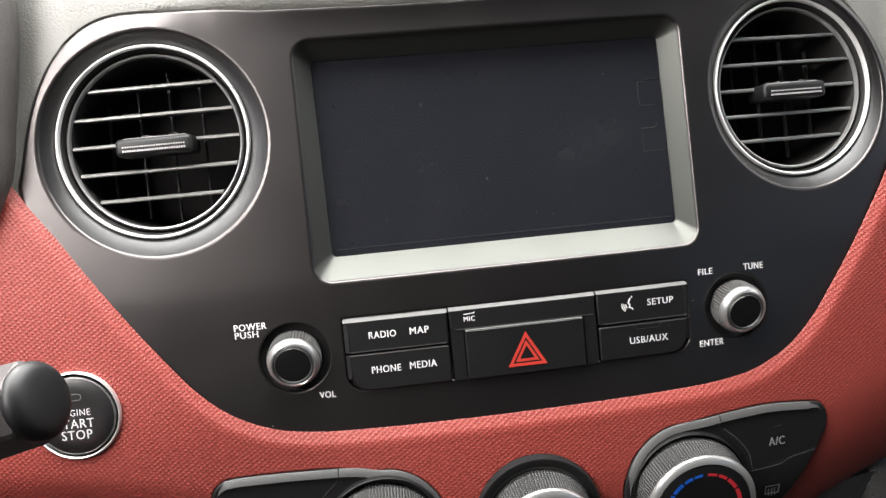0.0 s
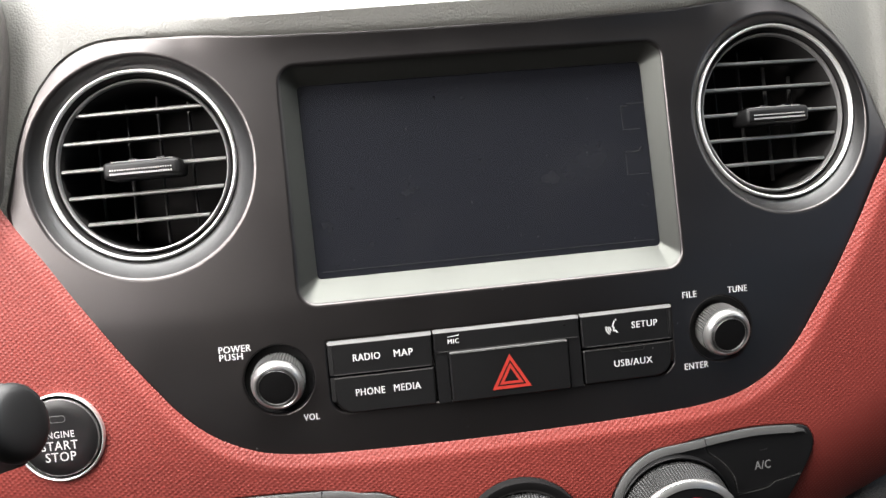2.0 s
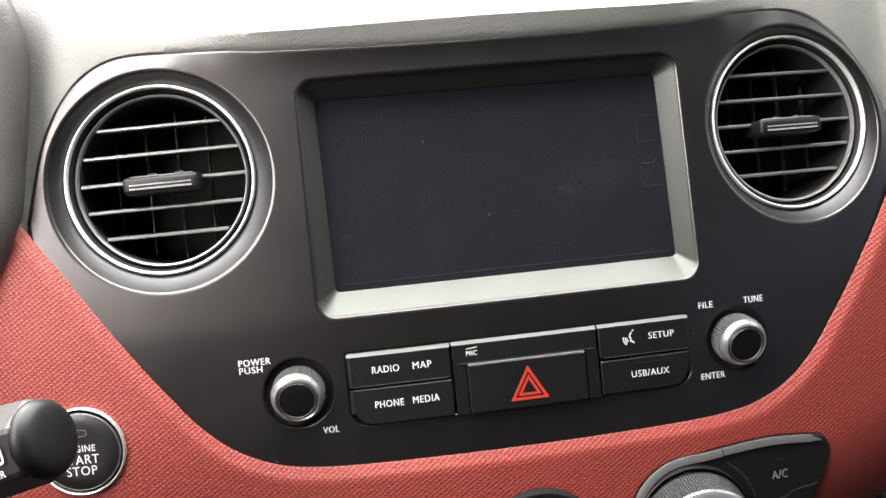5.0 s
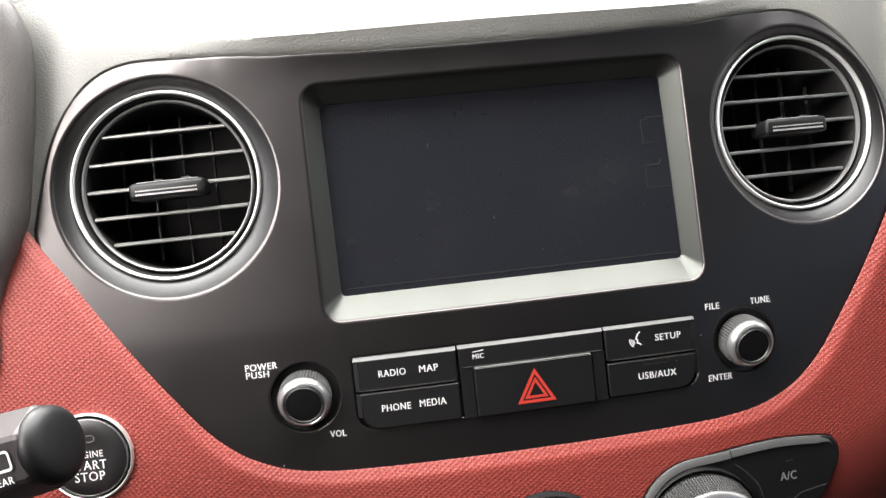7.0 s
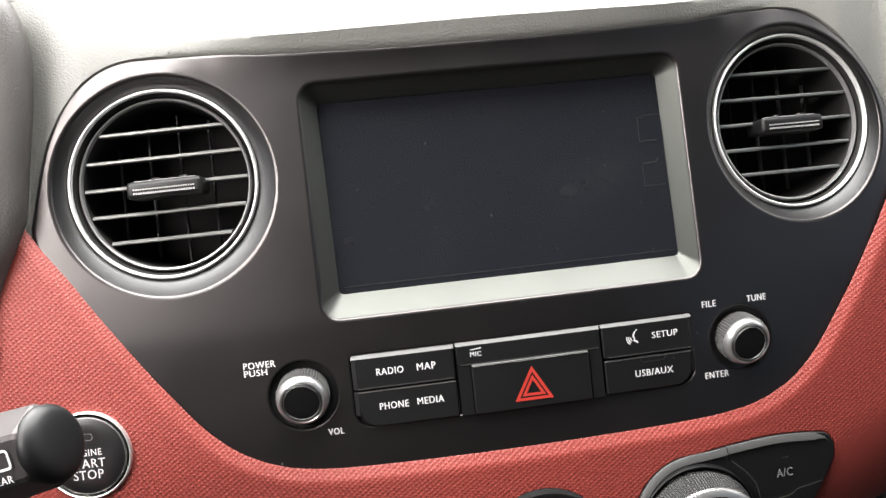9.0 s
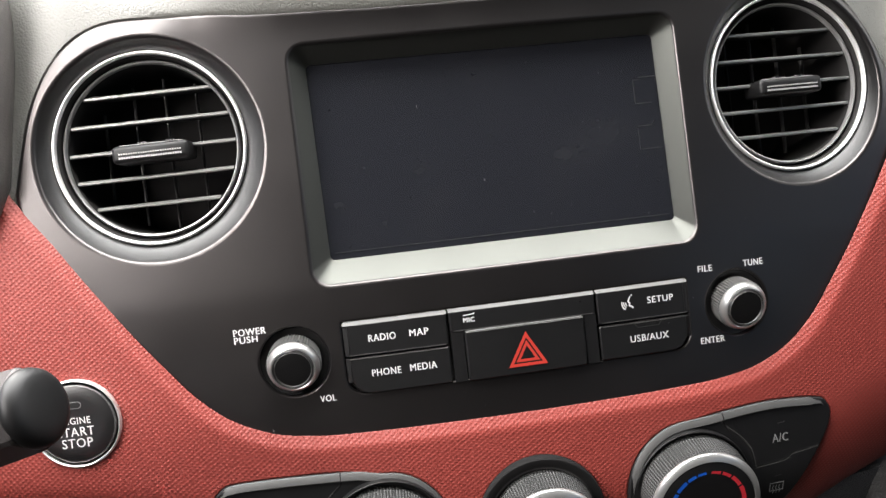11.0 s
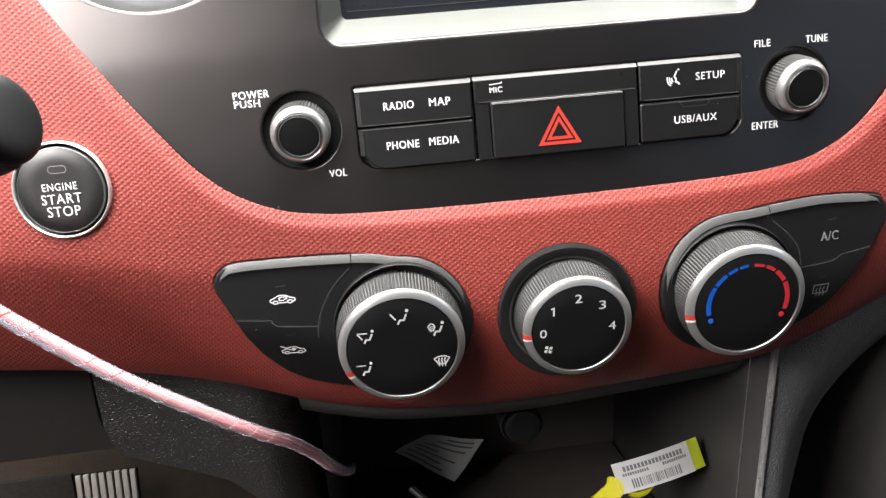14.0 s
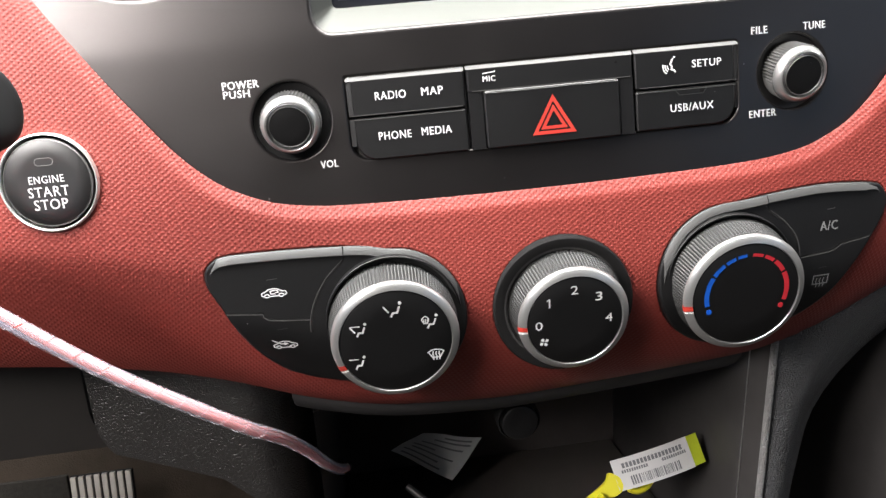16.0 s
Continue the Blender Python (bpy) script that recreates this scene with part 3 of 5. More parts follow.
part("panel", sheet(offset(FASCIA, -0.0018), fascia_y, holes, 0.004, fillet(0.0022, 0.009), HOLE_RIMS), M_FASCIA, fascia)


def glass_y(x, z):
    return 0.0118 + 0.055 * (z - 0.0408)


def screen_bevel():
    """The sloping frame between the fascia and the sunken glass."""
    steps = []
    k = 10
    a = rounded(-0.0876, 0.0846, 0.0308, 0.1340, 0.0076, k)
    b = [Vector((p.x - 0.013 * (p.y - 0.0405), p.y)) for p in rounded(-0.0798, 0.0786, 0.0405, 0.1266, 0.0022, k)]
    for t in (0.0, 0.15, 0.3, 0.5, 0.7, 0.88, 0.95, 1.0):
        ring = []
        for p, q in zip(a, b):
            m = p.lerp(q, t)
            y0, y1 = fascia_y(p.x, p.y), glass_y(q.x, q.y)
            y = y0 + 0.0013 + (y1 - y0 - 0.0013) * t
            ring.append(Vector((m.x, y, m.y)))
        steps.append(ring)
    steps.append([Vector((q.x, glass_y(q.x, q.y) + 0.003, q.y)) for q in b])
    return loft(steps)


part("screen_frame", screen_bevel(), M_FRAME, fascia, "sloping satin grey frame round the screen")
screen = part("screen", sheet(rounded(-0.0814, 0.0787, 0.0403, 0.1268, 0.001), lambda x, z: glass_y(x, z) + 0.0006, (), 0.02, [(0.0, 0.003)]), M_SCREEN, fascia, "switched-off dark glass touch screen with dust specks")
# the faint edge of the display under the glass, and the protective film's tab at its side
M_FAINT = material("faint_film_edge", (0.03, 0.03, 0.03), 0.3)
flm = Matrix.Translation((0, glass_y(0, 0.083) + 0.0005, 0.083)) @ Euler((-math.atan(0.055), 0, 0)).to_matrix().to_4x4()
part("film_edge", merge(stroke([(0.0695, 0.0235), (0.0665, 0.0235), (0.0665, 0.0125), (0.0745, 0.0125)], 0.0003, flm), stroke([(0.0775, 0.0245), (0.069, 0.0245)], 0.0003, flm), stroke([(0.0665, 0.002), (0.073, 0.0022), (0.0745, 0.0042)], 0.0004, flm), stroke([(0.0665, 0.001), (0.0665, -0.0085), (0.0765, -0.0085)], 0.0002, flm)), M_FAINT, screen)
part("display_edge", stroke([(-0.0775, -0.0395), (0.0765, -0.0395)], 0.00025, flm), M_FAINT, screen)

# button row in its slot
part("button_well", sheet(offset(SLOT, 0.0008), lambda x, z: fascia_y(x, z) + 0.0030, (), 0.01), M_RECESS, fascia)


def push_button(name, x0, x1, z0, z1, corners, label, edge=True, proud=0.0012, flank=0):
    """A key with softly turned edges, a grey chamfer along its top, and one down its flank (-1 or 1)."""
    top = z1 - (0.0021 if edge else 0.0)
    xa, xb = x0, x1
    x0, x1 = x0 + (0.0017 if flank < 0 else 0), x1 - (0.0017 if flank > 0 else 0)
    rr = list(corners)
    face = rounded(x0 + 0.0004, x1 - 0.0004, z0 + 0.0004, top - (0 if edge else 0.0004), [rr[0], rr[1], 0.0002, 0.0002] if edge else rr, 6)
    key = part(name, sheet(face, lambda x, z: fascia_y(x, z) - proud, (), 0.005, [(0.0005, 0.0005), (0.0005, 0.004)]), M_BUTTON, fascia, label, 22)
    if flank:
        low = max(rr[0], rr[1])
        side = rounded(xa, x0, z0 + low * 0.75, top, 0.0002, 2) if flank < 0 else rounded(x1, xb, z0 + low * 0.75, top, 0.0002, 2)
        part("flank", sheet(side, lambda x, z: fascia_y(x, z) - proud + 0.55 * (x0 - x if flank < 0 else x - x1), (), 0.004, [(0.0001, 0.0002), (0.0001, 0.004)]), M_BUTTON, key)
    x0, x1 = xa, xb
    # thin pale strip: the glint of the key's edge, painted on
    lines = [z0 + 0.0003] if edge else [z1 - 0.0004]
    for zl in lines:
        part("edge_line", sheet(rounded(x0 + 0.0016, x1 - 0.0010, zl - 0.00016, zl + 0.00016, 0.0001, 1), lambda x, z: fascia_y(x, z) - proud - 0.00012, (), 0.005, [(0.0, 0.0004)]), M_CHAMFERGLINT, key)
    if edge:
        strip = rounded(x0 - 0.0002, x1 + 0.0002, top + 0.0001, z1, [0.0001, 0.0001, rr[2], rr[3]], 5)
        part("top_edge", sheet(strip, lambda x, z: fascia_y(x, z) - proud + 0.95 * (z - top), (), 0.004, [(0.0002, 0.0003), (0.0002, 0.004)]), M_CHAMFERGLINT, key, "dark grey chamfer")
    return key


k = push_button("push_button", -0.0782, -0.0335, -0.0008, 0.0145, (0.0003, 0.0003, 0.0004, 0.002), "black key marked radio and map", flank=-1)
def face_m(x):
    """The plane of a key's face near x."""
    return Matrix.Translation((x, fascia_y(x, 0) - 0.00125, 0)) @ Euler((0, 0, math.atan(0.5 * (x - lean_x(0))))).to_matrix().to_4x4()
fm = face_m(-0.056)
part("legend", merge(words("RADIO", -0.0117, 0.0000, 0.0062, 0.0030, fm, strike=0.02), words("MAP", 0.0060, 0.0142, 0.0063, 0.0030, fm, strike=0.02)), M_WHITE, k)
k = push_button("push_button", -0.0782, -0.0335, -0.0176, -0.0018, (0.0075, 0.0003, 0.0003, 0.0003), "black key marked phone and media", False, flank=-1)
part("legend", merge(words("PHONE", -0.0118, 0.0007, -0.0089, 0.0030, fm, strike=0.02), words("MEDIA", 0.0047, 0.0163, -0.0087, 0.0030, fm, strike=0.02)), M_WHITE, k)
k = push_button("microphone_plate", -0.0322, 0.0328, 0.0042, 0.0148, (0.0003, 0.0003, 0.0004, 0.0004), "black microphone plate above the hazard switch")
fm = face_m(0)
part("legend", merge(words("MIC", -0.0262, -0.0213, 0.0088, 0.0021, fm), stroke([(-0.0262, 0.0108), (-0.0215, 0.0112), (-0.0213, 0.0116)], 0.00035, fm)), M_WHITE, k)
part("microphone_hole", plate(circle(0.0262, 0.0104, 0.0005, 12), fm), M_GAP, k)
part("cheek", box(-0.0322, -0.0268, -0.0008, 0.003, -0.0178, 0.0042), M_BUTTON, k)
part("cheek", box(0.0274, 0.0328, -0.0008, 0.003, -0.0178, 0.0042), M_BUTTON, k)
k = push_button("hazard_button", -0.0262, 0.0268, -0.0178, 0.0040, (0.0006, 0.0006, 0.0004, 0.0004), "black hazard warning switch with a red triangle", False, 0.0022)
part("top_edge", sheet(rounded(-0.0258, 0.0264, 0.0033, 0.0041, 0.0002, 2), lambda x, z: fascia_y(x, z) - 0.0024 + 0.8 * (z - 0.0033), (), 0.004, [(0.0001, 0.001)]), M_CHAMFERGLINT, k, "thin grey edge")
tm = Matrix.Translation((0, fascia_y(0, 0) - 0.00225, 0))
tri = lambda s: [(0.0002 + s * math.cos(math.pi / 2 + a), -0.0094 + s * math.sin(math.pi / 2 + a)) for a in (0, 2 * math.pi / 3, 4 * math.pi / 3)]
part("warning_triangle", merge(stroke(tri(0.0088), 0.0013, tm, closed=True), stroke(tri(0.0050), 0.0012, tm, closed=True)), M_REDPRINT, k, "red warning triangle")
k = push_button("push_button", 0.0340, 0.0765, -0.0010, 0.0149, (0.0003, 0.0003, 0.002, 0.0004), "black key marked setup with a voice symbol", flank=1)
fm = face_m(0.056)
part("legend", words("SETUP", 0.0012, 0.0133, 0.0070, 0.0029, fm, strike=0.02), M_WHITE, k)
voice = [stroke([(-0.0076 + r * math.cos(a), 0.0068 + r * math.sin(a)) for a in np.linspace(radians(165), radians(238), 6)], 0.0005, fm) for r in (0.0014, 0.0023, 0.0032)]
voice += [stroke([(-0.0067, 0.0098), (-0.0078, 0.0076), (-0.0071, 0.0067), (-0.0074, 0.0056), (-0.0062, 0.0052), (-0.0058, 0.0044)], 0.0006, fm), plate(circle(-0.0060, 0.0102, 0.00035, 10), fm)]
part("voice_symbol", merge(*voice), M_WHITE, k)
k = push_button("usb_flap", 0.0340, 0.0765, -0.0172, -0.0022, (0.0003, 0.0075, 0.0003, 0.0003), "black hinged flap over the usb and aux sockets", False, flank=1)
part("legend", words("USB/AUX", -0.0083, 0.0096, -0.0095, 0.0030, fm, strike=0.018), M_WHITE, k)
part("finger_notch", merge(box(0.0500, 0.0622, -0.0002, 0.0010, -0.0044, -0.0019, 0.0003, 1)), M_GAP, k)
part("notch_edge", stroke([(-0.0222, -0.0020), (-0.0064, -0.0022), (-0.0044, -0.0046), (0.0054, -0.0046), (0.0074, -0.0022), (0.0202, -0.0020)], 0.0003, fm), M_FRAME, k)

# legends printed on the fascia
for text, x0, x1, zc, h in (("POWER", -0.1241, -0.1105, 0.0151, 0.0029), ("PUSH", -0.1241, -0.1143, 0.0118, 0.0028), ("VOL", -0.0911, -0.0844, -0.0175, 0.0028),
                            ("FILE", 0.0829, 0.0897, 0.0175, 0.0028), ("TUNE", 0.1051, 0.1147, 0.0176, 0.0029), ("ENTER", 0.0813, 0.0928, -0.0152, 0.0029)):
    xc = (x0 + x1) / 2
    fm = Matrix.Translation((xc, fascia_y(xc, zc) - 0.00005, 0)) @ Euler((0, 0, math.atan(0.5 * (xc - lean_x(zc))))).to_matrix().to_4x4()
    part("legend", words(text, x0 - xc, x1 - xc, zc, h, fm), M_WHITE, fascia)


def rotary_knob(x, z, name, label, well):
    """A small knob: toothed ring, bright rounded collar, fine rims round a flat black cap."""
    flat = plane_at(x, fascia_y(x, z), z, 1, math.degrees(math.atan(0.5 * (x - lean_x(z)))))
    m = flat @ Euler((radians(13), 0, 0)).to_matrix().to_4x4() @ Matrix.Diagonal((0.96, 1, 0.96, 1))
    kn = part(name, turned([(0.0153, -0.0002), (0.0153, -0.0012), (0.0147, -0.0024), (0.011, -0.0036)], flat, 64), well, fascia, label)
    part("knurled_ring", turned([(0.0114, -0.0040), (0.0116, 0.0010), (0.0118, 0.0045), (0.0117, HK - 0.0042), (0.0113, HK - 0.0036)], m, 168, tooth=lambda k, row: 0.00035 if k % 3 == 0 else -0.00035), M_TEETH, kn, "toothed satin grey ring", 12)
    part("collar", turned([(0.0112, HK - 0.0046), (0.0116, HK - 0.0038), (0.0115, HK - 0.0026), (0.0110, HK - 0.0013), (0.0102, HK - 0.0004), (0.0096, HK - 0.0001), (0.0092, HK - 0.0004), (0.0091, HK - 0.0010)], m, 96), M_SILVER, kn, "polished silver collar")
    part("rim", turned([(0.0092, HK - 0.0012), (0.0091, HK - 0.0002), (0.0089, HK), (0.0087, HK - 0.0004), (0.0083, HK - 0.0010), (0.0082, HK - 0.0002), (0.0080, HK + 0.0001), (0.0078, HK - 0.0003)], m, 96), M_TEETH, kn, "fine grey rims")
    part("cap", turned([(0.0079, HK - 0.0010), (0.0078, HK - 0.0003), (0.0074, HK - 0.0002), (0.004, HK - 0.0001), (0.0005, HK - 0.0001)], m, 64, True), M_BUTTON, kn, "flat black cap")


HK = 0.0082
# left well in a dull dark material in place of its shade
rotary_knob(*KNOB_L, "volume_knob", "silver-ringed volume knob with black cap", M_GAP)
rotary_knob(*KNOB_R, "tune_knob", "silver-ringed tuning knob with black cap", M_DISH)

# ---------------------------------------------------------------- round air vents


def air_vent(m, cx, cz, side):
    v = thing("air_vent", m.translation, "round air vent with chrome ring and five black slats", "air vent", "round air vents")
    # dish from the fascia down to the ring
    rings = []
    n = 120
    mouth = dish_loop(cx, cz, n, 0.0016)
    for t, deep in ((0.0, 0.0), (0.12, 0.16), (0.3, 0.37), (0.5, 0.58), (0.75, 0.81), (1.0, 1.0)):
        ring = []
        for k in range(n):
            a = 2 * math.pi * k / n
            p = Vector((mouth[k].x, 0, mouth[k].y))
            p.y = fascia_y(p.x, p.z) + 0.0008
            q = m @ Vector((0.0414 * math.cos(a), 0.0005, 0.0414 * math.sin(a)))
            ring.append(Vector((p.x + (q.x - p.x) * t, p.y + (q.y - p.y) * deep, p.z + (q.z - p.z) * t)))
        rings.append(ring)
    part("dish", loft(rings), M_DISH, v, "concave satin graphite surround")
    part("chrome_ring", turned([(0.0418, -0.002), (0.0418, 0.0003), (0.04175, 0.0008), (0.0416, 0.0012), (0.0413, 0.0015), (0.0410, 0.0016), (0.0407, 0.0015), (0.04045, 0.0012), (0.0403, 0.0008), (0.04025, 0.0003), (0.0402, -0.002)], m, 120), M_CHROME, v, "polished chrome ring")
    part("throat", turned([(0.0404, -0.0004), (0.0399, -0.0012), (0.0393, -0.0030), (0.0388, -0.0052), (0.0384, -0.012), (0.0378, -0.03), (0.037, -0.05), (0.001, -0.05)], m, 96, True), M_THROAT, v)
    part("inner_ring", turned([(0.0385, -0.008), (0.0383, -0.0030), (0.0380, -0.0021), (0.0375, -0.0016), (0.0370, -0.0019), (0.0367, -0.0028), (0.0366, -0.0040)], m, 120), M_INNERRING, v, "thin glossy inner ring")
    part("sleeve", turned([(0.0366, -0.0036), (0.0364, -0.012), (0.0362, -0.03)], m, 96), M_THROAT, v)
    # slats
    for j in range(5):
        z = (2 - j) * 0.01205 - 0.0004
        half = math.sqrt(0.0365 ** 2 - z * z)
        tilt = radians(-4)
        nx = 14
        def section(prof, shrink=0.0):
            rings = []
            for i in range(nx + 1):
                x = (-half + shrink) + 2 * (half - shrink) * i / nx
                rings.append([m @ Vector((x, -(h * math.cos(tilt) - dz * math.sin(tilt)), z + dz * math.cos(tilt) + h * math.sin(tilt) + 0.0004)) for h, dz in prof])
            return loft(rings)
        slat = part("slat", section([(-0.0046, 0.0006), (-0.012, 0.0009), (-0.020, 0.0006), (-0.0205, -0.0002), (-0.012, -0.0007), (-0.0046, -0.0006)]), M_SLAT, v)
        # painted shine along the slat's front edge
        part("lip", section([(-0.0056, 0.00095), (-0.0044, 0.00085), (-0.0036, 0.0003), (-0.0036, -0.0004), (-0.0041, -0.0008), (-0.0048, -0.0009)], 0.0003), M_LIPSHINE, slat)
    # upright vanes behind, painted paler for the light on their front edges
    for j in range(4):
        x = (j - 1.5) * 0.0143 + 0.006 * side
        half = math.sqrt(max(1e-6, 0.0345 ** 2 - x * x))
        part("vane", merge(box(-0.0004, 0.0004, 0.025, 0.0275, -half, half, 0.0002, 1)), M_VANE, v)
        vane = v.children[-1]
        for vert in vane.data.vertices:
            w = m @ Vector((vert.co.x + ORIGIN[v].x + x, vert.co.y + ORIGIN[v].y, vert.co.z + ORIGIN[v].z))
            vert.co = w - ORIGIN[v]
    # the tab on the middle slat
    tx = 0.0012 if side < 0 else -0.0018
    body = box(tx - 0.0165, tx + 0.0165, -0.0045, 0.010, -0.0058, 0.0018, 0.0020, 4)
    bmesh.ops.transform(body, matrix=m, verts=body.verts)
    tab = part("tab", body, M_BUTTON, v, "black pinch tab with a dotted grip")
    ribs = []
    for i in range(26):
        b = box(tx - 0.0132 + i * 0.00104, tx - 0.0132 + i * 0.00104 + 0.0006, -0.0049, -0.004, -0.0040, -0.0032, 0.0, 1)
        bmesh.ops.transform(b, matrix=m, verts=b.verts)
        ribs.append(b)
    for i in range(26):
        b = box(tx - 0.0132 + i * 0.00104, tx - 0.0132 + i * 0.00104 + 0.0005, -0.0022, 0.0012, 0.0014, 0.0022, 0.0, 1)
        bmesh.ops.transform(b, matrix=m, verts=b.verts)
        ribs.append(b)
    for i in range(26):
        b = box(tx - 0.0132 + i * 0.00104, tx - 0.0132 + i * 0.00104 + 0.0005, -0.0049, -0.004, -0.0022, -0.0016, 0.0, 1)
        bmesh.ops.transform(b, matrix=m, verts=b.verts)
        ribs.append(b)
    part("grip", merge(*ribs), M_GRIP, tab, "pale dotted grip")
    clips = [box(tx + dx - 0.002, tx + dx + 0.002, -0.000, 0.005, 0.0014, 0.0032, 0.0003, 1) for dx in (-0.0045, 0.0075)]
    for b in clips:
        bmesh.ops.transform(b, matrix=m, verts=b.verts)
    part("clip", merge(*clips), M_GLOSSBLACK, tab)
    return v


for (m, cx, cz), side in zip(VENTS, (-1, 1)):
    air_vent(m, cx, cz, side)

# ---------------------------------------------------------------- red trim with its openings
START = (-0.1922, -0.0139)


def climate_outline(side):
    """Rounded wedge beside an outer dial."""
    c = (-0.0695, -0.0815) if side < 0 else (0.0700, -0.0805)
    rad = 0.0288 if side < 0 else 0.0305
    arc = [(c[0] + rad * math.cos(a) * (1 if side < 0 else -1), c[1] + rad * math.sin(a)) for a in [radians(d) for d in (95, 75, 55, 35, 15, -5, -25, -45, -65, -85)]]
    if side < 0:
        rest = [(-0.080, -0.1097), (-0.092, -0.1069), (-0.106, -0.1036), (-0.1165, -0.0981), (-0.1245, -0.0898), (-0.1305, -0.0805), (-0.1355, -0.0695), (-0.1400, -0.0602), (-0.1402, -0.0545), (-0.1366, -0.0505), (-0.1310, -0.0489), (-0.1100, -0.0489), (-0.0870, -0.0499)]
    else:
        rest = [(0.079, -0.1085), (0.0920, -0.1065), (0.1040, -0.1020), (0.1150, -0.0945), (0.1225, -0.0860), (0.1290, -0.0770), (0.1345, -0.0685), (0.1388, -0.0610), (0.1398, -0.0555), (0.1380, -0.0507), (0.1325, -0.0482), (0.1100, -0.0466), (0.0870, -0.0482)]
    return spline(arc + rest, True, 0.002)


CLIM_L, CLIM_R = offset(climate_outline(-1), 0.0005), offset(climate_outline(1), 0.0005)
gap = offset(overlap_line() + [Vector((0.25, 0.3)), Vector((-0.25, 0.3))], 0.0074)
hole_c = circle(-0.0009, -0.0833, 0.0292, 80)
# the trim is open at the top, where the fascia's upper half stands before the dashboard pad
trim = thing("dashboard_trim", (-0.003, 0.02, -0.12), "coral red plastic dashboard trim with a fine raised weave", "dashboard trim")
edge_in = [(0.0003, 0.0001), (0.0010, 0.0007), (0.0013, 0.0018), (0.0013, 0.008)]
edge_out = [(0.0020, 0.0001), (0.0028, 0.0003), (0.0036, 0.0007), (0.0050, 0.0014), (0.0064, 0.0021), (0.0072, 0.0025), (0.0074, 0.0027), (0.0073, 0.0030), (0.0060, 0.0032)]


def red_sheet():
    pts = [p for p in gap if p.y < 0.0835]
    k = max(range(len(pts)), key=lambda i: (pts[i] - pts[i - 1]).length)
    pts = pts[k:] + pts[:k]
    if pts[0].x > pts[-1].x:
        pts = pts[::-1]
    # from the left tip along the fascia's lower edge to the right tip, then round the outside
    outer = [Vector((x, red_bottom(x))) for x in np.arange(0.36, -0.4001, -0.006)]
    loop = pts + [Vector((0.36, 0.086))] + outer + [Vector((-0.40, 0.086))]
    return sheet(loop, red_y, [offset(CLIM_L, 0.0006), offset(CLIM_R, 0.0006), hole_c, circle(*START, 0.0186, 72)], 0.004, edge_out, edge_in, lambda p: p.y > red_bottom(p.x) + 0.004)


part("panel", red_sheet(), M_RED, trim)

# ---------------------------------------------------------------- engine start button
sb = plane_at(START[0], red_y(*START) - 0.0005, START[1], 1, -5)
start = thing("engine_start_button", sb.translation, "round black engine start button with a chrome ring", "start button")
part("ring", turned([(0.0186, -0.004), (0.0186, 0.0005), (0.0184, 0.0010), (0.0180, 0.0012), (0.0177, 0.0009), (0.0175, 0.0001), (0.0174, -0.003)], sb, 96), M_STARTRING, start, "polished chrome ring")
part("well", turned([(0.0175, -0.002), (0.0165, -0.003), (0.0150, -0.003)], sb, 64), M_GAP, start)
cap = part("cap", turned([(0.0166, -0.003), (0.0166, 0.0002), (0.0163, 0.0008), (0.0158, 0.0011), (0.010, 0.0009), (0.0005, 0.0008)], sb, 80, True), M_DISH, start, "black concave cap")
# grey ring in place of the highlight on the black cap's edge
part("cap_rim", turned([(0.01665, 0.0001), (0.0166, 0.0006), (0.0164, 0.0010), (0.0161, 0.0012), (0.0160, 0.0010)], sb, 80), M_TEETH, cap, "painted highlight round the cap's edge")
sm = sb @ Matrix.Translation((0, -0.0011, 0))
part("legend", merge(words("ENGINE", -0.0068, 0.0064, 0.0014, 0.0028, sm, strike=0.012), words("START", -0.0078, 0.0074, -0.0032, 0.0038, sm, strike=0.014), words("STOP", -0.0064, 0.0062, -0.0080, 0.0039, sm, strike=0.014)), M_WHITE, cap)
lens = rounded(-0.0034, 0.0034, 0.0066, 0.0093, 0.0013, 6)
part("indicator", merge(stroke([tuple(p) for p in lens], 0.00028, sm, closed=True)), M_GREYPRINT, cap)
part("indicator_lens", plate([tuple(p) for p in offset(lens, -0.0002)], sm, 0.0001), M_DISH, cap)

# ---------------------------------------------------------------- climate panels
def panel_y(x, z):
    return red_y(x, z, 0.0) - 0.0002


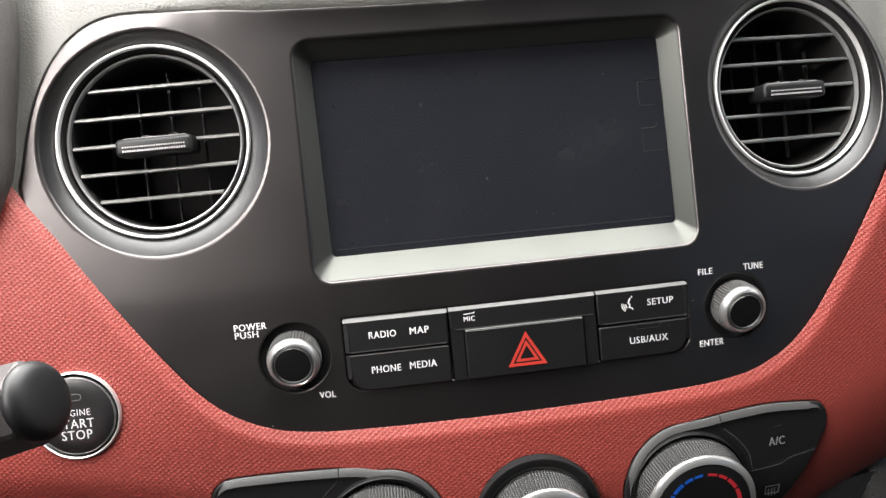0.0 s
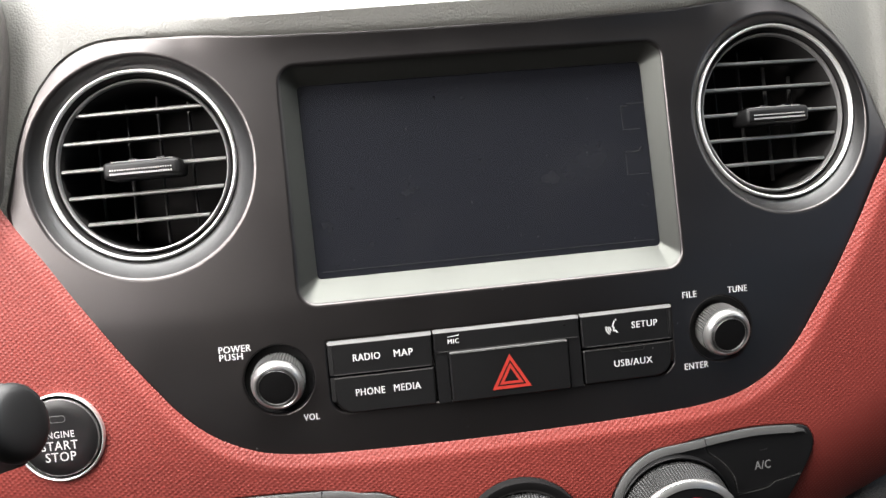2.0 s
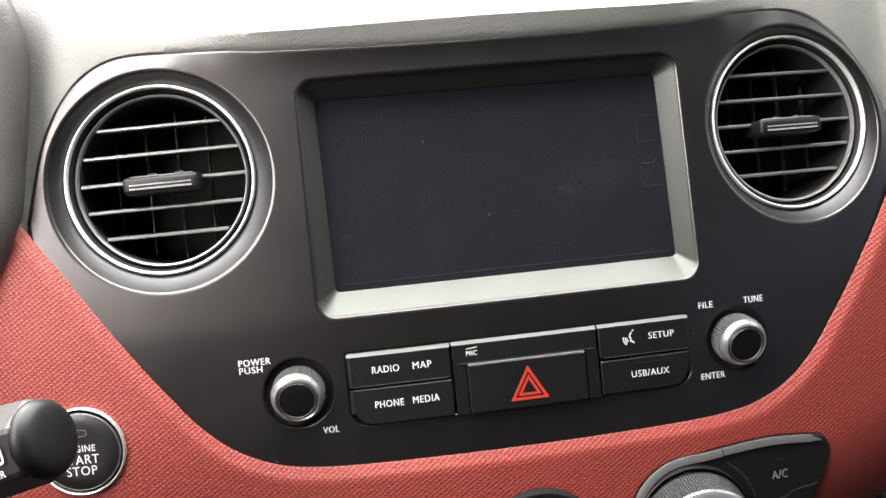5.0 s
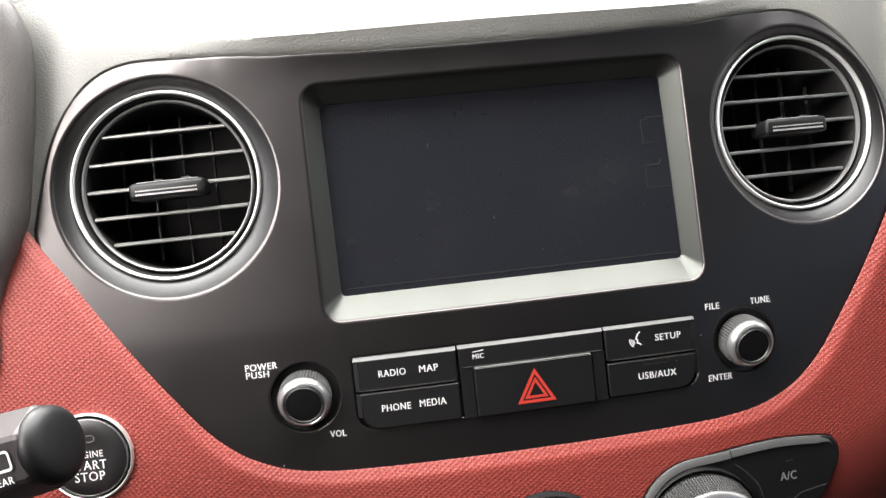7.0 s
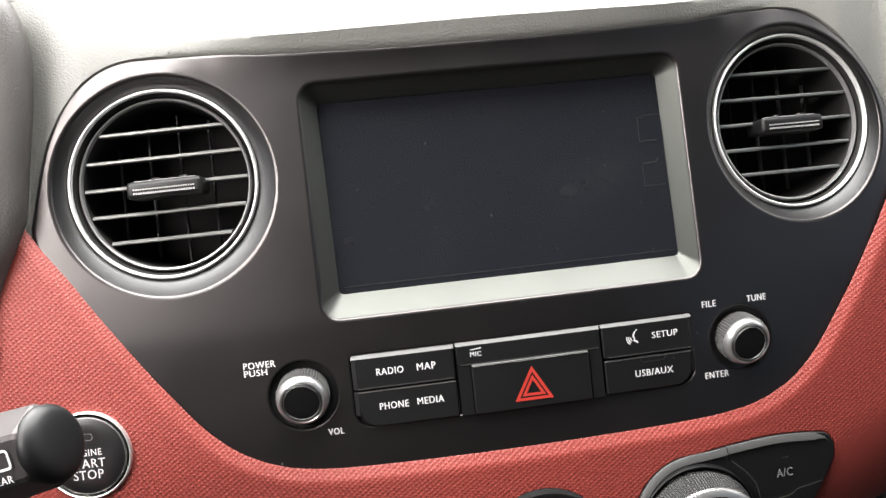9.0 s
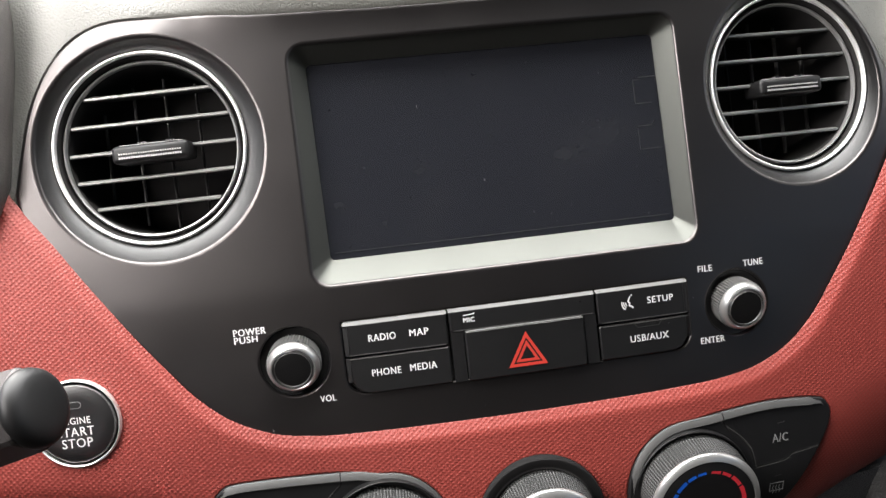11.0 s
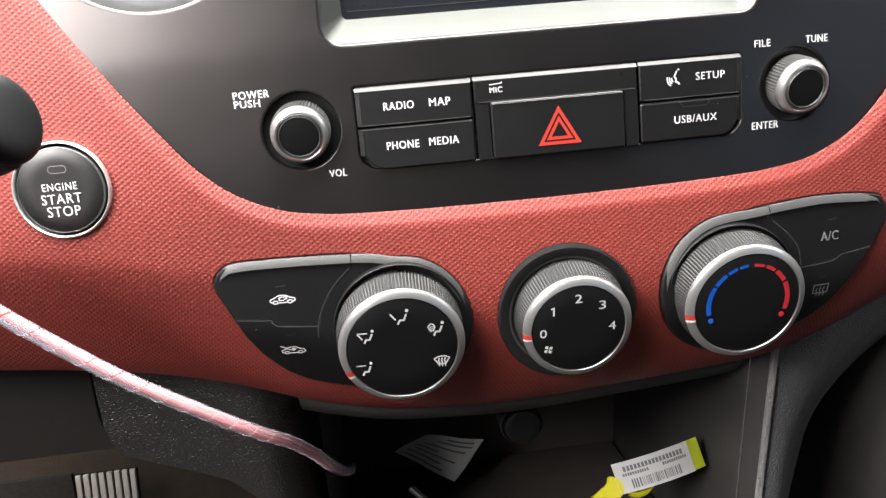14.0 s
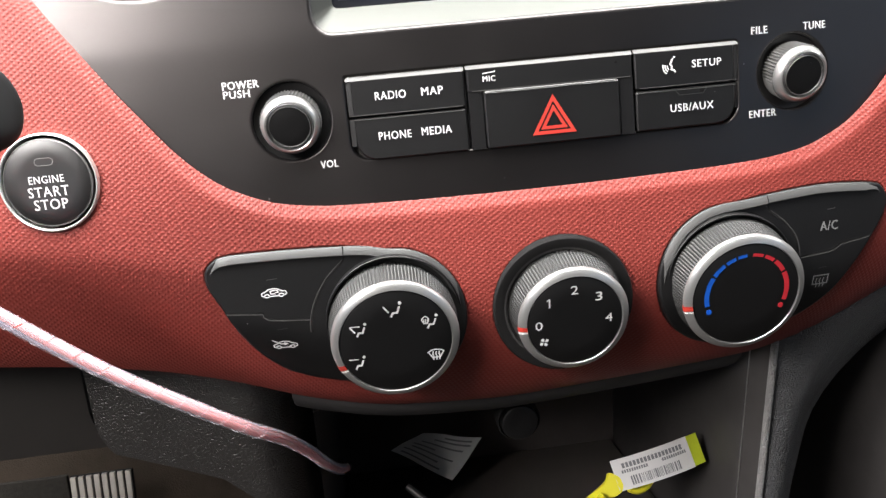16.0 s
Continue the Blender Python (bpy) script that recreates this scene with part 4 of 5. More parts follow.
def car_icon(m, cx, cz, s, fresh):
    w = 0.00042
    sz = s * 0.82
    out = [stroke([(cx + s * a, cz + sz * b) for a, b in ((-0.86, -0.30), (-1.0, -0.22), (-1.0, 0.02), (-0.72, 0.14), (-0.42, 0.36), (-0.1, 0.42), (0.28, 0.38), (0.62, 0.14), (0.95, 0.06), (1.02, -0.20), (0.84, -0.30))], w, m),
           stroke([(cx - s * 0.36, cz - sz * 0.34), (cx + s * 0.36, cz - sz * 0.34)], w, m)]
    for sx in (-0.6, 0.58):
        out.append(stroke([(cx + s * (sx + 0.2 * math.cos(a)), cz + sz * (-0.28 + 0.16 * math.sin(a))) for a in np.linspace(0, 2 * math.pi, 13)], w, m))
    if fresh:
        out.append(stroke([(cx - s * 1.05, cz + sz * 0.62), (cx - s * 0.35, cz + sz * 0.1), (cx + s * 0.15, cz + sz * 0.12)], w, m))
        out.append(stroke([(cx - s * 0.1, cz + sz * 0.26), (cx + s * 0.2, cz + sz * 0.12), (cx - s * 0.1, cz - sz * 0.05)], w, m))
    else:
        out.append(stroke([(cx + s * 0.1, cz - sz * 0.12), (cx - s * 0.25, cz - sz * 0.1), (cx - s * 0.3, cz + sz * 0.12), (cx - s * 0.1, cz + sz * 0.24), (cx + s * 0.3, cz + sz * 0.22), (cx + s * 0.34, cz + sz * 0.02), (cx + s * 0.1, cz)], w, m))
    return merge(*out)


def tangent(x, z, lift=0.0):
    """The plane that touches the panel at a place."""
    e = 0.001
    return Matrix.Translation((x, panel_y(x, z) - lift, z)) @ Euler((-math.atan((panel_y(x, z + e) - panel_y(x, z - e)) / (2 * e)), 0, math.atan((panel_y(x + e, z) - panel_y(x - e, z)) / (2 * e)))).to_matrix().to_4x4()


def curve_on(points, w, lift=0.0004):
    """A fine line drawn over the panel."""
    pts = spline([(a, b) for a, b in points], False, 0.002)
    bm = bmesh.new()
    prev = None
    for i, p in enumerate(pts):
        d = (pts[min(i + 1, len(pts) - 1)] - pts[max(i - 1, 0)]).normalized()
        nn = Vector((-d.y, d.x)) * w / 2
        q = [bm.verts.new((c.x, panel_y(c.x, c.y) - lift, c.y)) for c in (p + nn, p - nn)]
        if prev:
            bm.faces.new((prev[0], q[0], q[1], prev[1]))
        prev = q
    return bm


def climate_panel(side, outline):
    left = side < 0
    c = (-0.0695, -0.0815) if left else (0.0700, -0.0805)
    p = thing("climate_switch_unit", (c[0] + side * 0.03, panel_y(c[0], c[1]), -0.105), "black climate key panel with recirculation and fresh air keys" if left else "black climate key panel with air conditioning and rear defroster keys", "climate switches", "climate switch units")
    part("plate", sheet(offset(outline, -0.0012), lambda x, z: panel_y(x, z) - 0.0007, (), 0.004, fillet(0.0011, 0.008)), M_BUTTON, p)
    # bright chamfer along the top edge
    if left:
        top = [(-0.1391, -0.0580), (-0.1391, -0.0550), (-0.1359, -0.0514), (-0.1308, -0.0499), (-0.110, -0.0499), (-0.0868, -0.0508)]
        top2 = [(-0.0864, -0.0508), (-0.0780, -0.0516)] + [(c[0] + 0.0279 * math.cos(radians(a)), c[1] + 0.0279 * math.sin(radians(a))) for a in (90, 75, 60, 45, 30, 15, 0)]
        seam = [(-0.0866, -0.0495), (-0.0868, -0.0548), (-0.0945, -0.0622), (-0.1000, -0.0715), (-0.1020, -0.0790), (-0.1020, -0.0825)]
        split = [(-0.1345, -0.0712), (-0.1230, -0.0724), (-0.1203, -0.0727), (-0.1185, -0.0752), (-0.1024, -0.0768)]
    else:
        top = [(0.0866, -0.0492), (0.110, -0.0477), (0.1318, -0.0492), (0.1368, -0.0514), (0.1386, -0.0550)]
        top2 = [(c[0] - 0.0296 * math.cos(radians(a)), c[1] + 0.0296 * math.sin(radians(a))) for a in (-5, 10, 25, 40, 55, 70, 85)] + [(0.0765, -0.0504), (0.0862, -0.0495)]
        seam = [(0.0864, -0.0487), (0.0872, -0.0545), (0.0935, -0.0600), (0.0985, -0.0670), (0.1000, -0.0755)]
        split = [(0.1002, -0.0757), (0.1155, -0.0742), (0.1188, -0.0721), (0.1270, -0.0709), (0.1325, -0.0700)]
    for line, tip_first in ((top, left), (top2, not left)):
        pts = spline([(a, b + 0.0005) for a, b in line], False, 0.002)
        rings = []
        for i, q in enumerate(pts):
            d = (pts[min(i + 1, len(pts) - 1)] - pts[max(i - 1, 0)]).normalized()
            nn = Vector((-d.y, d.x))
            if nn.y < -0.2:
                nn = -nn
            taper = min(1.0, (i if tip_first else len(pts) - 1 - i) / 6 + 0.15)
            ring = []
            for u, deep in ((0.0008 * taper, 0.003), (0.0008 * taper, 0.0003 - 0.0006 * taper), (0.0005 * taper, 0.0002 - 0.0009 * taper), (-0.0025 * taper, -0.0002 - 0.0014 * taper), (-0.0027 * taper, -0.0001 - 0.0013 * taper), (-0.0028 * taper, 0.001)):
                w = q + nn * u
                ring.append(Vector((w.x, panel_y(w.x, w.y) + deep, w.y)))
            rings.append(ring)
        part("top_edge", loft(rings), M_EDGE, p, "satin grey raised edge")
    part("key_gap", curve_on(seam, 0.0006, 0.0008), M_GAP, p)
    part("key_gap", merge(curve_on(split, 0.0007, 0.0008)), M_GAP, p)
    # pale lines along the gaps: edge highlights drawn in colour
    part("key_edge", curve_on([(a, b - 0.0006) for a, b in split], 0.0004, 0.00085), M_CHAMFERGLINT, p)
    part("key_edge", curve_on([(a - 0.0007 if left else a + 0.0007, b) for a, b in seam[1:]], 0.0003, 0.00085), M_CHAMFERGLINT, p)
    # bezel round the dial
    bez = plane_at(c[0], panel_y(*c), c[1], 8, 0)
    part("bezel", turned([(0.0272, -0.006), (0.0272, 0.0007), (0.0269, 0.0010), (0.0265, 0.0009), (0.0262, 0.0002), (0.0260, -0.006)], bez, 90), M_BUTTON, p)
    if left:
        part("recirculation_symbol", car_icon(tangent(-0.1150, -0.0648, 0.0008), 0, 0, 0.0048, False), M_WHITE, p)
        part("fresh_air_symbol", car_icon(tangent(-0.1135, -0.0868, 0.0008), 0, 0, 0.0047, True), M_WHITE, p)
        part("indicator", stroke([(-0.0020, 0), (0.0020, 0.0002)], 0.0003, tangent(-0.1152, -0.0595, 0.0008)), M_EDGE, p)
        part("indicator", stroke([(-0.0020, 0), (0.0020, 0.0002)], 0.0003, tangent(-0.1136, -0.0800, 0.0008)), M_KNURL, p)
    else:
        part("legend", words("A/C", -0.0039, 0.0039, 0, 0.0039, tangent(0.1135, -0.0638, 0.0008)), M_GREYPRINT, p)
        w = tangent(0.1100, -0.0868, 0.0008)
        frame_pts = [(-0.0034, -0.0018), (0.0034, -0.0018), (0.0038, 0.0020), (-0.0030, 0.0020)]
        bits = [stroke(frame_pts, 0.0005, w, closed=True)]
        for dx in (-0.0016, 0.0, 0.0016):
            bits.append(stroke([(dx - 0.0001, -0.0032), (dx + 0.0003, -0.0018), (dx - 0.0003, -0.0006), (dx + 0.0003, 0.0008)], 0.0004, w))
        part("rear_defroster_symbol", merge(*bits), M_GREYPRINT, p)
        part("indicator", stroke([(-0.0018, 0), (0.0014, 0.0002), (0.0017, 0.0007)], 0.0003, tangent(0.1145, -0.0570, 0.0008)), M_EDGE, p)
        part("indicator", stroke([(-0.0018, 0), (0.0016, 0.0002)], 0.0003, tangent(0.1110, -0.0815, 0.0008)), M_KNURL, p)


climate_panel(-1, CLIM_L)
climate_panel(1, CLIM_R)

# ---------------------------------------------------------------- dials


def seat_figure(m, cx, cz, s, feet=False, face=False, wind=False):
    """A seated figure of strokes, with arrows of air."""
    w = 0.00075
    out = [stroke([(cx + s * 0.75, cz + s * 0.35), (cx + s * 0.45, cz - s * 0.45), (cx - s * 0.05, cz - s * 0.42), (cx - s * 0.3, cz - s * 0.95)], w, m), plate(circle(cx + s * 0.85, cz + s * 0.75, s * 0.2, 12), m)]
    if face:
        out.append(stroke([(cx - s * 1.1, cz + s * 0.55), (cx + s * 0.15, cz + s * 0.5)], w * 0.7, m))
    if feet:
        out.append(stroke([(cx - s * 1.1, cz + s * 0.5), (cx - s * 0.5, cz - s * 0.35)], w * 0.8, m))
    if wind:
        out.append(stroke([(cx - s * 1.0 + s * 0.9 * t, cz + s * 0.3 + s * 0.45 * math.sin(math.pi * t)) for t in np.linspace(0, 1, 7)], w * 0.6, m))
        out.append(stroke([(cx - s * 1.0, cz + s * 0.3), (cx - s * 0.75, cz - s * 0.2), (cx - s * 0.3, cz - s * 0.2), (cx - s * 0.1, cz + s * 0.3)], w * 0.6, m))
        for dx in (-0.75, -0.52, -0.3):
            out.append(stroke([(cx + s * dx, cz - s * 0.35), (cx + s * (dx + 0.05), cz + s * 0.4)], w * 0.45, m))
    return merge(*out)


def screen_icon(m, cx, cz, s):
    w = 0.0005
    out = [stroke([(cx - s, cz + s * 0.35), (cx - s * 0.55, cz + s * 0.6), (cx, cz + s * 0.68), (cx + s * 0.55, cz + s * 0.6), (cx + s, cz + s * 0.35), (cx + s * 0.5, cz - s * 0.5), (cx - s * 0.5, cz - s * 0.5)], w, m, closed=True)]
    for dx in (-0.4, 0.0, 0.4):
        out.append(stroke([(cx + s * dx, cz - s * 0.9), (cx + s * (dx + 0.08), cz - s * 0.4), (cx + s * (dx - 0.06), cz), (cx + s * (dx + 0.04), cz + s * 0.4)], w, m))
    return merge(*out)


def dial(x, zbase, r, label, mark):
    """A climate dial: knurled barrel, satin silver ring with a red mark, black face."""
    m = plane_at(x, red_y(x, zbase, 0.0) - 0.0005, zbase, 13, 0)
    d = thing("climate_dial", m.translation, label, "dial", "climate dials")
    top = 0.0128
    rows = [(r + 0.0002, -0.006)] + [(r + 0.0003 - 0.00005 * j, -0.0012 + 0.00042 * j) for j in range(27)]
    n = 3 * int(r / 0.0255 * 120)
    part("barrel", turned(rows, m, n, tooth=lambda k, row: (0.00024 if k % 3 and row % 3 else -0.00022) if row > 0 else 0), M_KNURL, d, "knurled grey barrel", 12)
    r0 = r - 0.0008
    part("ring", turned([(r0 - 0.0004, top - 0.0026), (r0 + 0.0003, top - 0.0023), (r0 + 0.0004, top - 0.0016), (r0 + 0.0001, top - 0.0009), (r0 - 0.0009, top - 0.0001), (r0 - 0.0019, top + 0.0004), (r0 - 0.0026, top + 0.0006), (r0 - 0.0029, top)], m, 110), M_SILVER, d, "satin silver ring")
    face = part("face", turned([(r0 - 0.0028, top - 0.0006), (r0 - 0.0031, top + 0.0002), (r0 - 0.0036, top + 0.0005), (r0 * 0.5, top + 0.0006), (0.0005, top + 0.0006)], m, 90, True), M_BUTTON, d, "matt black face")
    a = radians(mark)
    for da, mm in ((0, M_REDPRINT), (0.075, M_WHITE)):
        rings = []
        for u in np.linspace(-0.045, 0.045, 4) if da == 0 else np.linspace(-0.015, 0.015, 3):
            b = a + da + u if mark > 90 else a - da + u
            ring = []
            for rr, h in ((r0 + 0.0004, top - 0.0024), (r0 + 0.0006, top - 0.0016), (r0 + 0.0003, top - 0.0008), (r0 - 0.0009, top + 0.0001), (r0 - 0.0019, top + 0.0006), (r0 - 0.0027, top + 0.0008), (r0 - 0.0028, top)):
                ring.append(m @ Vector((rr * math.cos(b), -h, rr * math.sin(b))))
            rings.append(ring)
        part("pointer" if da == 0 else "pointer_edge", loft(rings), mm, d, "red pointer mark" if da == 0 else "white edge of the pointer")
    fm = m @ Matrix.Translation((0, -(top + 0.0006), 0))
    return d, face, fm


d, face, fm = dial(-0.0702, -0.0835, 0.0254, "air distribution dial with white airflow symbols and silver ring", 203)
fm = fm @ Matrix.Translation((0.0000, 0, 0.0007))
part("face_vent_symbol", seat_figure(fm, 0.0, 0.0134, 0.0033, feet=True), M_WHITE, face)
part("face_and_feet_symbol", seat_figure(fm, -0.0136, 0.0064, 0.0030, True, True), M_WHITE, face)
part("feet_symbol", seat_figure(fm, -0.0154, -0.0078, 0.0030, face=True), M_WHITE, face)
part("feet_and_screen_symbol", seat_figure(fm, 0.0135, 0.0066, 0.0031, wind=True), M_WHITE, face)
part("windscreen_symbol", screen_icon(fm, 0.0150, -0.0080, 0.0030), M_WHITE, face)
d, face, fm = dial(0.0, -0.0838, 0.0227, "fan speed dial with white numbers and silver ring", 184)
fm = fm @ Matrix.Translation((-0.0003, 0, 0.0015))
for text, x, z in (("0", -0.0142, -0.0018), ("1", -0.0102, 0.0076), ("2", 0.0, 0.0122), ("3", 0.0096, 0.0084), ("4", 0.0138, -0.0014)):
    if text == "1":
        part("number", merge(stroke([(x - 0.0008, z + 0.0011), (x + 0.0003, z + 0.0018)], 0.0005, fm), stroke([(x + 0.0003, z + 0.0019), (x + 0.0003, z - 0.0019)], 0.0006, fm)), M_WHITE, face)
        continue
    part("number", words(text, x - (0.0014 if text != "1" else 0.0011), x + (0.0014 if text != "1" else 0.0005), z, 0.0037, fm, strike=0.006), M_WHITE, face)
fan = [plate([(-0.0122 + 0.0018 * math.cos(a + u) * k, -0.0093 + 0.0018 * math.sin(a + u) * k) for u, k in ((0, 0.15), (-0.5, 0.8), (0.0, 1.1), (0.55, 0.9))], fm) for a in (0.5, 2.07, 3.64, 5.21)]
part("fan_symbol", merge(*fan), M_WHITE, face)
d, face, fm = dial(0.0704, -0.0820, 0.0257, "temperature dial with blue to red scale and silver ring", 189)


def arc_band(a0, a1, r, w, m):
    return stroke([(r * math.cos(a), r * math.sin(a)) for a in np.linspace(radians(a0), radians(a1), 9)], w, m)


RS = 0.0166
fm = fm @ Matrix.Translation((0, 0, 0.0008))
part("cold_scale", merge(plate([(RS * math.cos(radians(204)) + p.x, RS * math.sin(radians(204)) + p.y) for p in circle(0, 0, 0.0011, 16)], fm), arc_band(194, 150, RS, 0.0020, fm), arc_band(147, 127, RS, 0.0018, fm), arc_band(124, 110, RS, 0.0015, fm), arc_band(107, 94, RS, 0.0013, fm)), M_BLUEPRINT, face, "blue cold scale")
part("warm_scale", merge(plate([(RS * math.cos(radians(-26)) + p.x, RS * math.sin(radians(-26)) + p.y) for p in circle(0, 0, 0.0011, 16)], fm), arc_band(-17, 27, RS, 0.0020, fm), arc_band(30, 50, RS, 0.0018, fm), arc_band(53, 68, RS, 0.0015, fm), arc_band(71, 86, RS, 0.0013, fm)), M_REDARC, face, "red warm scale")
# black bezel round the middle dial
bz = plane_at(-0.0009, red_y(0, -0.0836, 0.0) + 0.0002, -0.0834, 8, 0)
fan_bezel = thing("dial_bezel", bz.translation, "flat black bezel ring round the fan speed dial", "bezel")
part("ring", turned([(0.0289, -0.008), (0.0289, 0.0004), (0.0284, 0.0011), (0.0277, 0.0012), (0.0245, 0.0003)], bz, 100), M_GAP, fan_bezel)
part("well", turned([(0.0245, 0.0003), (0.0236, 0.0000), (0.0232, -0.0010), (0.018, -0.002)], bz, 100), M_RECESS, fan_bezel)

# ---------------------------------------------------------------- dashboard pad
# height of the pad's brow by the distance from the middle, softened
BROW_AT = np.arange(0.0, 0.4801, 0.002)
BROW = np.interp(BROW_AT, (0, 0.08, 0.11, 0.135, 0.149, 0.159, 0.170, 0.185, 0.21, 0.30, 0.48), (0.1568, 0.1564, 0.1574, 0.1603, 0.1667, 0.177, 0.189, 0.201, 0.212, 0.235, 0.26))
BROW = np.convolve(np.concatenate([np.full(4, BROW[0]), BROW, np.full(4, BROW[-1])]), np.full(9, 1 / 9), "valid")


def pad():
    """Grained pad: a narrow brow over the fascia that rolls into a broad level top, rising at the sides."""
    xs = np.arange(-0.46, 0.4601, 0.002)
    rims = [sorted((abs(p.x - lean_x(p.y)), p.y) for p in FASCIA if p.y > 0.080 and (p.x - lean_x(p.y)) * side >= 0) for side in (-1, 1)]
    rings = []
    back = math.tan(radians(22))
    for x in xs:
        d = abs(x + 0.005)
        crest = float(np.interp(d, BROW_AT, BROW))
        tall = max(0.0, crest - 0.158)
        rim_top = rims[1 if x > -0.005 else 0]
        zt = float(np.interp(d, [h[0] for h in rim_top], [h[1] for h in rim_top])) if d < 0.2032 else 0.070
        zt -= 0.0018
        sgn = 1 if x > -0.005 else -1
        y0 = fascia_y(lean_x(zt) + sgn * min(d, 0.2032), zt) + 0.0030 - 0.0042 * min(1.0, max(0.0, 0.196 - d) / 0.02) - 0.004 * min(1.0, max(0.0, d - 0.2) / 0.03)
        hang = 0.0035 * min(1.0, max(0.0, (0.150 - d) / 0.06))
        row = [(y0 + 0.014, zt - 0.004), (y0 + 0.003, zt - 0.0005), (y0 + 0.0010, zt + 0.0015)]
        lean = 0.18 * tall
        row += [(y0 + 0.0006 + (0.0012 - hang) * t + lean * t * t, zt + 0.0015 + (crest - 0.0008 - zt - 0.0015) * t) for t in (0.25, 0.5, 0.75, 1.0)]
        y0 += lean
        row += [(y0 + 0.0018 - 0.8 * hang, crest + 0.0004), (y0 + 0.0030 - 0.5 * hang, crest + 0.0014), (y0 + 0.0085, crest + 0.0024), (y0 + 0.0145, crest + 0.0036), (y0 + 0.024, crest + 0.0060), (y0 + 0.045, crest + 0.0132)]
        for s in (0.08, 0.13, 0.20, 0.30, 0.42, 0.55):
            row.append((y0 + s, crest + 0.0132 + back * (s - 0.045) * 0.97))
        rings.append([Vector((x, y, z)) for y, z in row])
    bm = bmesh.new()
    vs = [[bm.verts.new(p) for p in r] for r in rings]
    for a, b in zip(vs, vs[1:]):
        for i in range(len(a) - 1):
            bm.faces.new((a[i], a[i + 1], b[i + 1], b[i]))
    return bm


solid("dashboard_pad", pad(), M_DASH, "grey grained soft dashboard pad above the fascia", "dashboard", kind="structure")

# ---------------------------------------------------------------- instrument binnacle at the driver's side


def binnacle():
    rings = []
    base = spline([(-0.232, 0.015), (-0.2225, 0.054), (-0.2155, 0.070), (-0.2085, 0.086), (-0.2045, 0.110), (-0.2005, 0.133), (-0.1983, 0.158), (-0.2005, 0.1735), (-0.2065, 0.184), (-0.219, 0.193), (-0.25, 0.202), (-0.30, 0.207), (-0.44, 0.19), (-0.46, 0.08), (-0.44, 0.0), (-0.30, -0.005)], True, 0.006)
    for y, grow in ((0.09, -0.026), (0.055, -0.0135), (0.036, -0.0072), (0.026, -0.0040), (0.019, -0.0019), (0.014, -0.0007), (0.0105, -0.0002), (0.0075, -0.0008), (0.005, -0.0024), (0.0032, -0.0048), (0.002, -0.0085), (0.0012, -0.014)):
        rings.append([Vector((p.x, y, p.y)) for p in offset(base, grow)])
    return loft(rings, True)


bin_at = thing("instrument_binnacle", (-0.33, 0.05, 0.0), "dark grained instrument binnacle beside the fascia", "instrument binnacle")
part("hood", binnacle(), M_BINNACLE, bin_at)

# ---------------------------------------------------------------- wiper stalk
tip = Vector((-0.1690, -0.0950, 0.0138))
way = Vector((-0.91, 0.35, -0.21)).normalized()
stalk = thing("wiper_stalk", tip, "black wiper stalk with white rear wiper legend", "wiper stalk")
sx = way
su = (Vector((0, 0, 1)) - sx * sx.z).normalized()
sf = sx.cross(su)
if sf.y > 0:
    sf = -sf
STALK = Matrix.Translation(tip) @ Matrix((( -sx.x, -sf.x, su.x), (-sx.y, -sf.y, su.y), (-sx.z, -sf.z, su.z))).to_4x4()


def stalk_ring(x, r, n=48):
    return [STALK @ Vector((x, r * math.cos(2 * math.pi * k / n), r * math.sin(2 * math.pi * k / n))) for k in range(n)]


def hex_ring(x, r, turn=2, soft=0.012, n=8):
    """A section of the barrel: a hexagon with softened corners."""
    out = []
    for k in range(6):
        a = radians(180 + turn + 60 * k)
        for j in range(n):
            u = (j + 0.5) / n * 2 - 1
            b = a + radians(30) * u
            q = r * math.cos(radians(30)) / math.cos(b - a)
            q = q * (1 - soft * abs(u) ** 6)
            out.append(STALK @ Vector((x, q * math.cos(b), q * math.sin(b))))
    return out


part("tip", loft([stalk_ring(-0.0030, 0.0112), stalk_ring(-0.0022, 0.0119), stalk_ring(-0.0012, 0.01235), stalk_ring(0.0000, 0.0123), stalk_ring(0.0013, 0.0118), stalk_ring(0.0025, 0.0107), stalk_ring(0.0032, 0.0091), stalk_ring(0.0036, 0.0070), stalk_ring(0.0038, 0.004), stalk_ring(0.0039, 0.0008)], True), M_BUTTON, stalk, "rounded black end cap")
barrel = part("barrel", loft([hex_ring(-0.0008, 0.0126), hex_ring(-0.0014, 0.0133), hex_ring(-0.0024, 0.0137), hex_ring(-0.014, 0.0143), hex_ring(-0.03, 0.0152), hex_ring(-0.07, 0.0140), hex_ring(-0.11, 0.0108), hex_ring(-0.16, 0.0095)]), M_STALK, stalk, "black six-sided printed barrel", 14)
facet = STALK @ Euler((radians(2), 0, 0)).to_matrix().to_4x4() @ Matrix.Translation((0, -0.01440 * math.cos(radians(30)) - 0.0001, 0))
part("legend", merge(words("REAR", -0.0134, -0.0052, -0.0051, 0.0022, facet), stroke([tuple(p) for p in rounded(-0.0130, -0.0046, -0.0020, 0.0034, 0.0010, 4)], 0.0008, facet, closed=True)), M_WHITE, barrel)

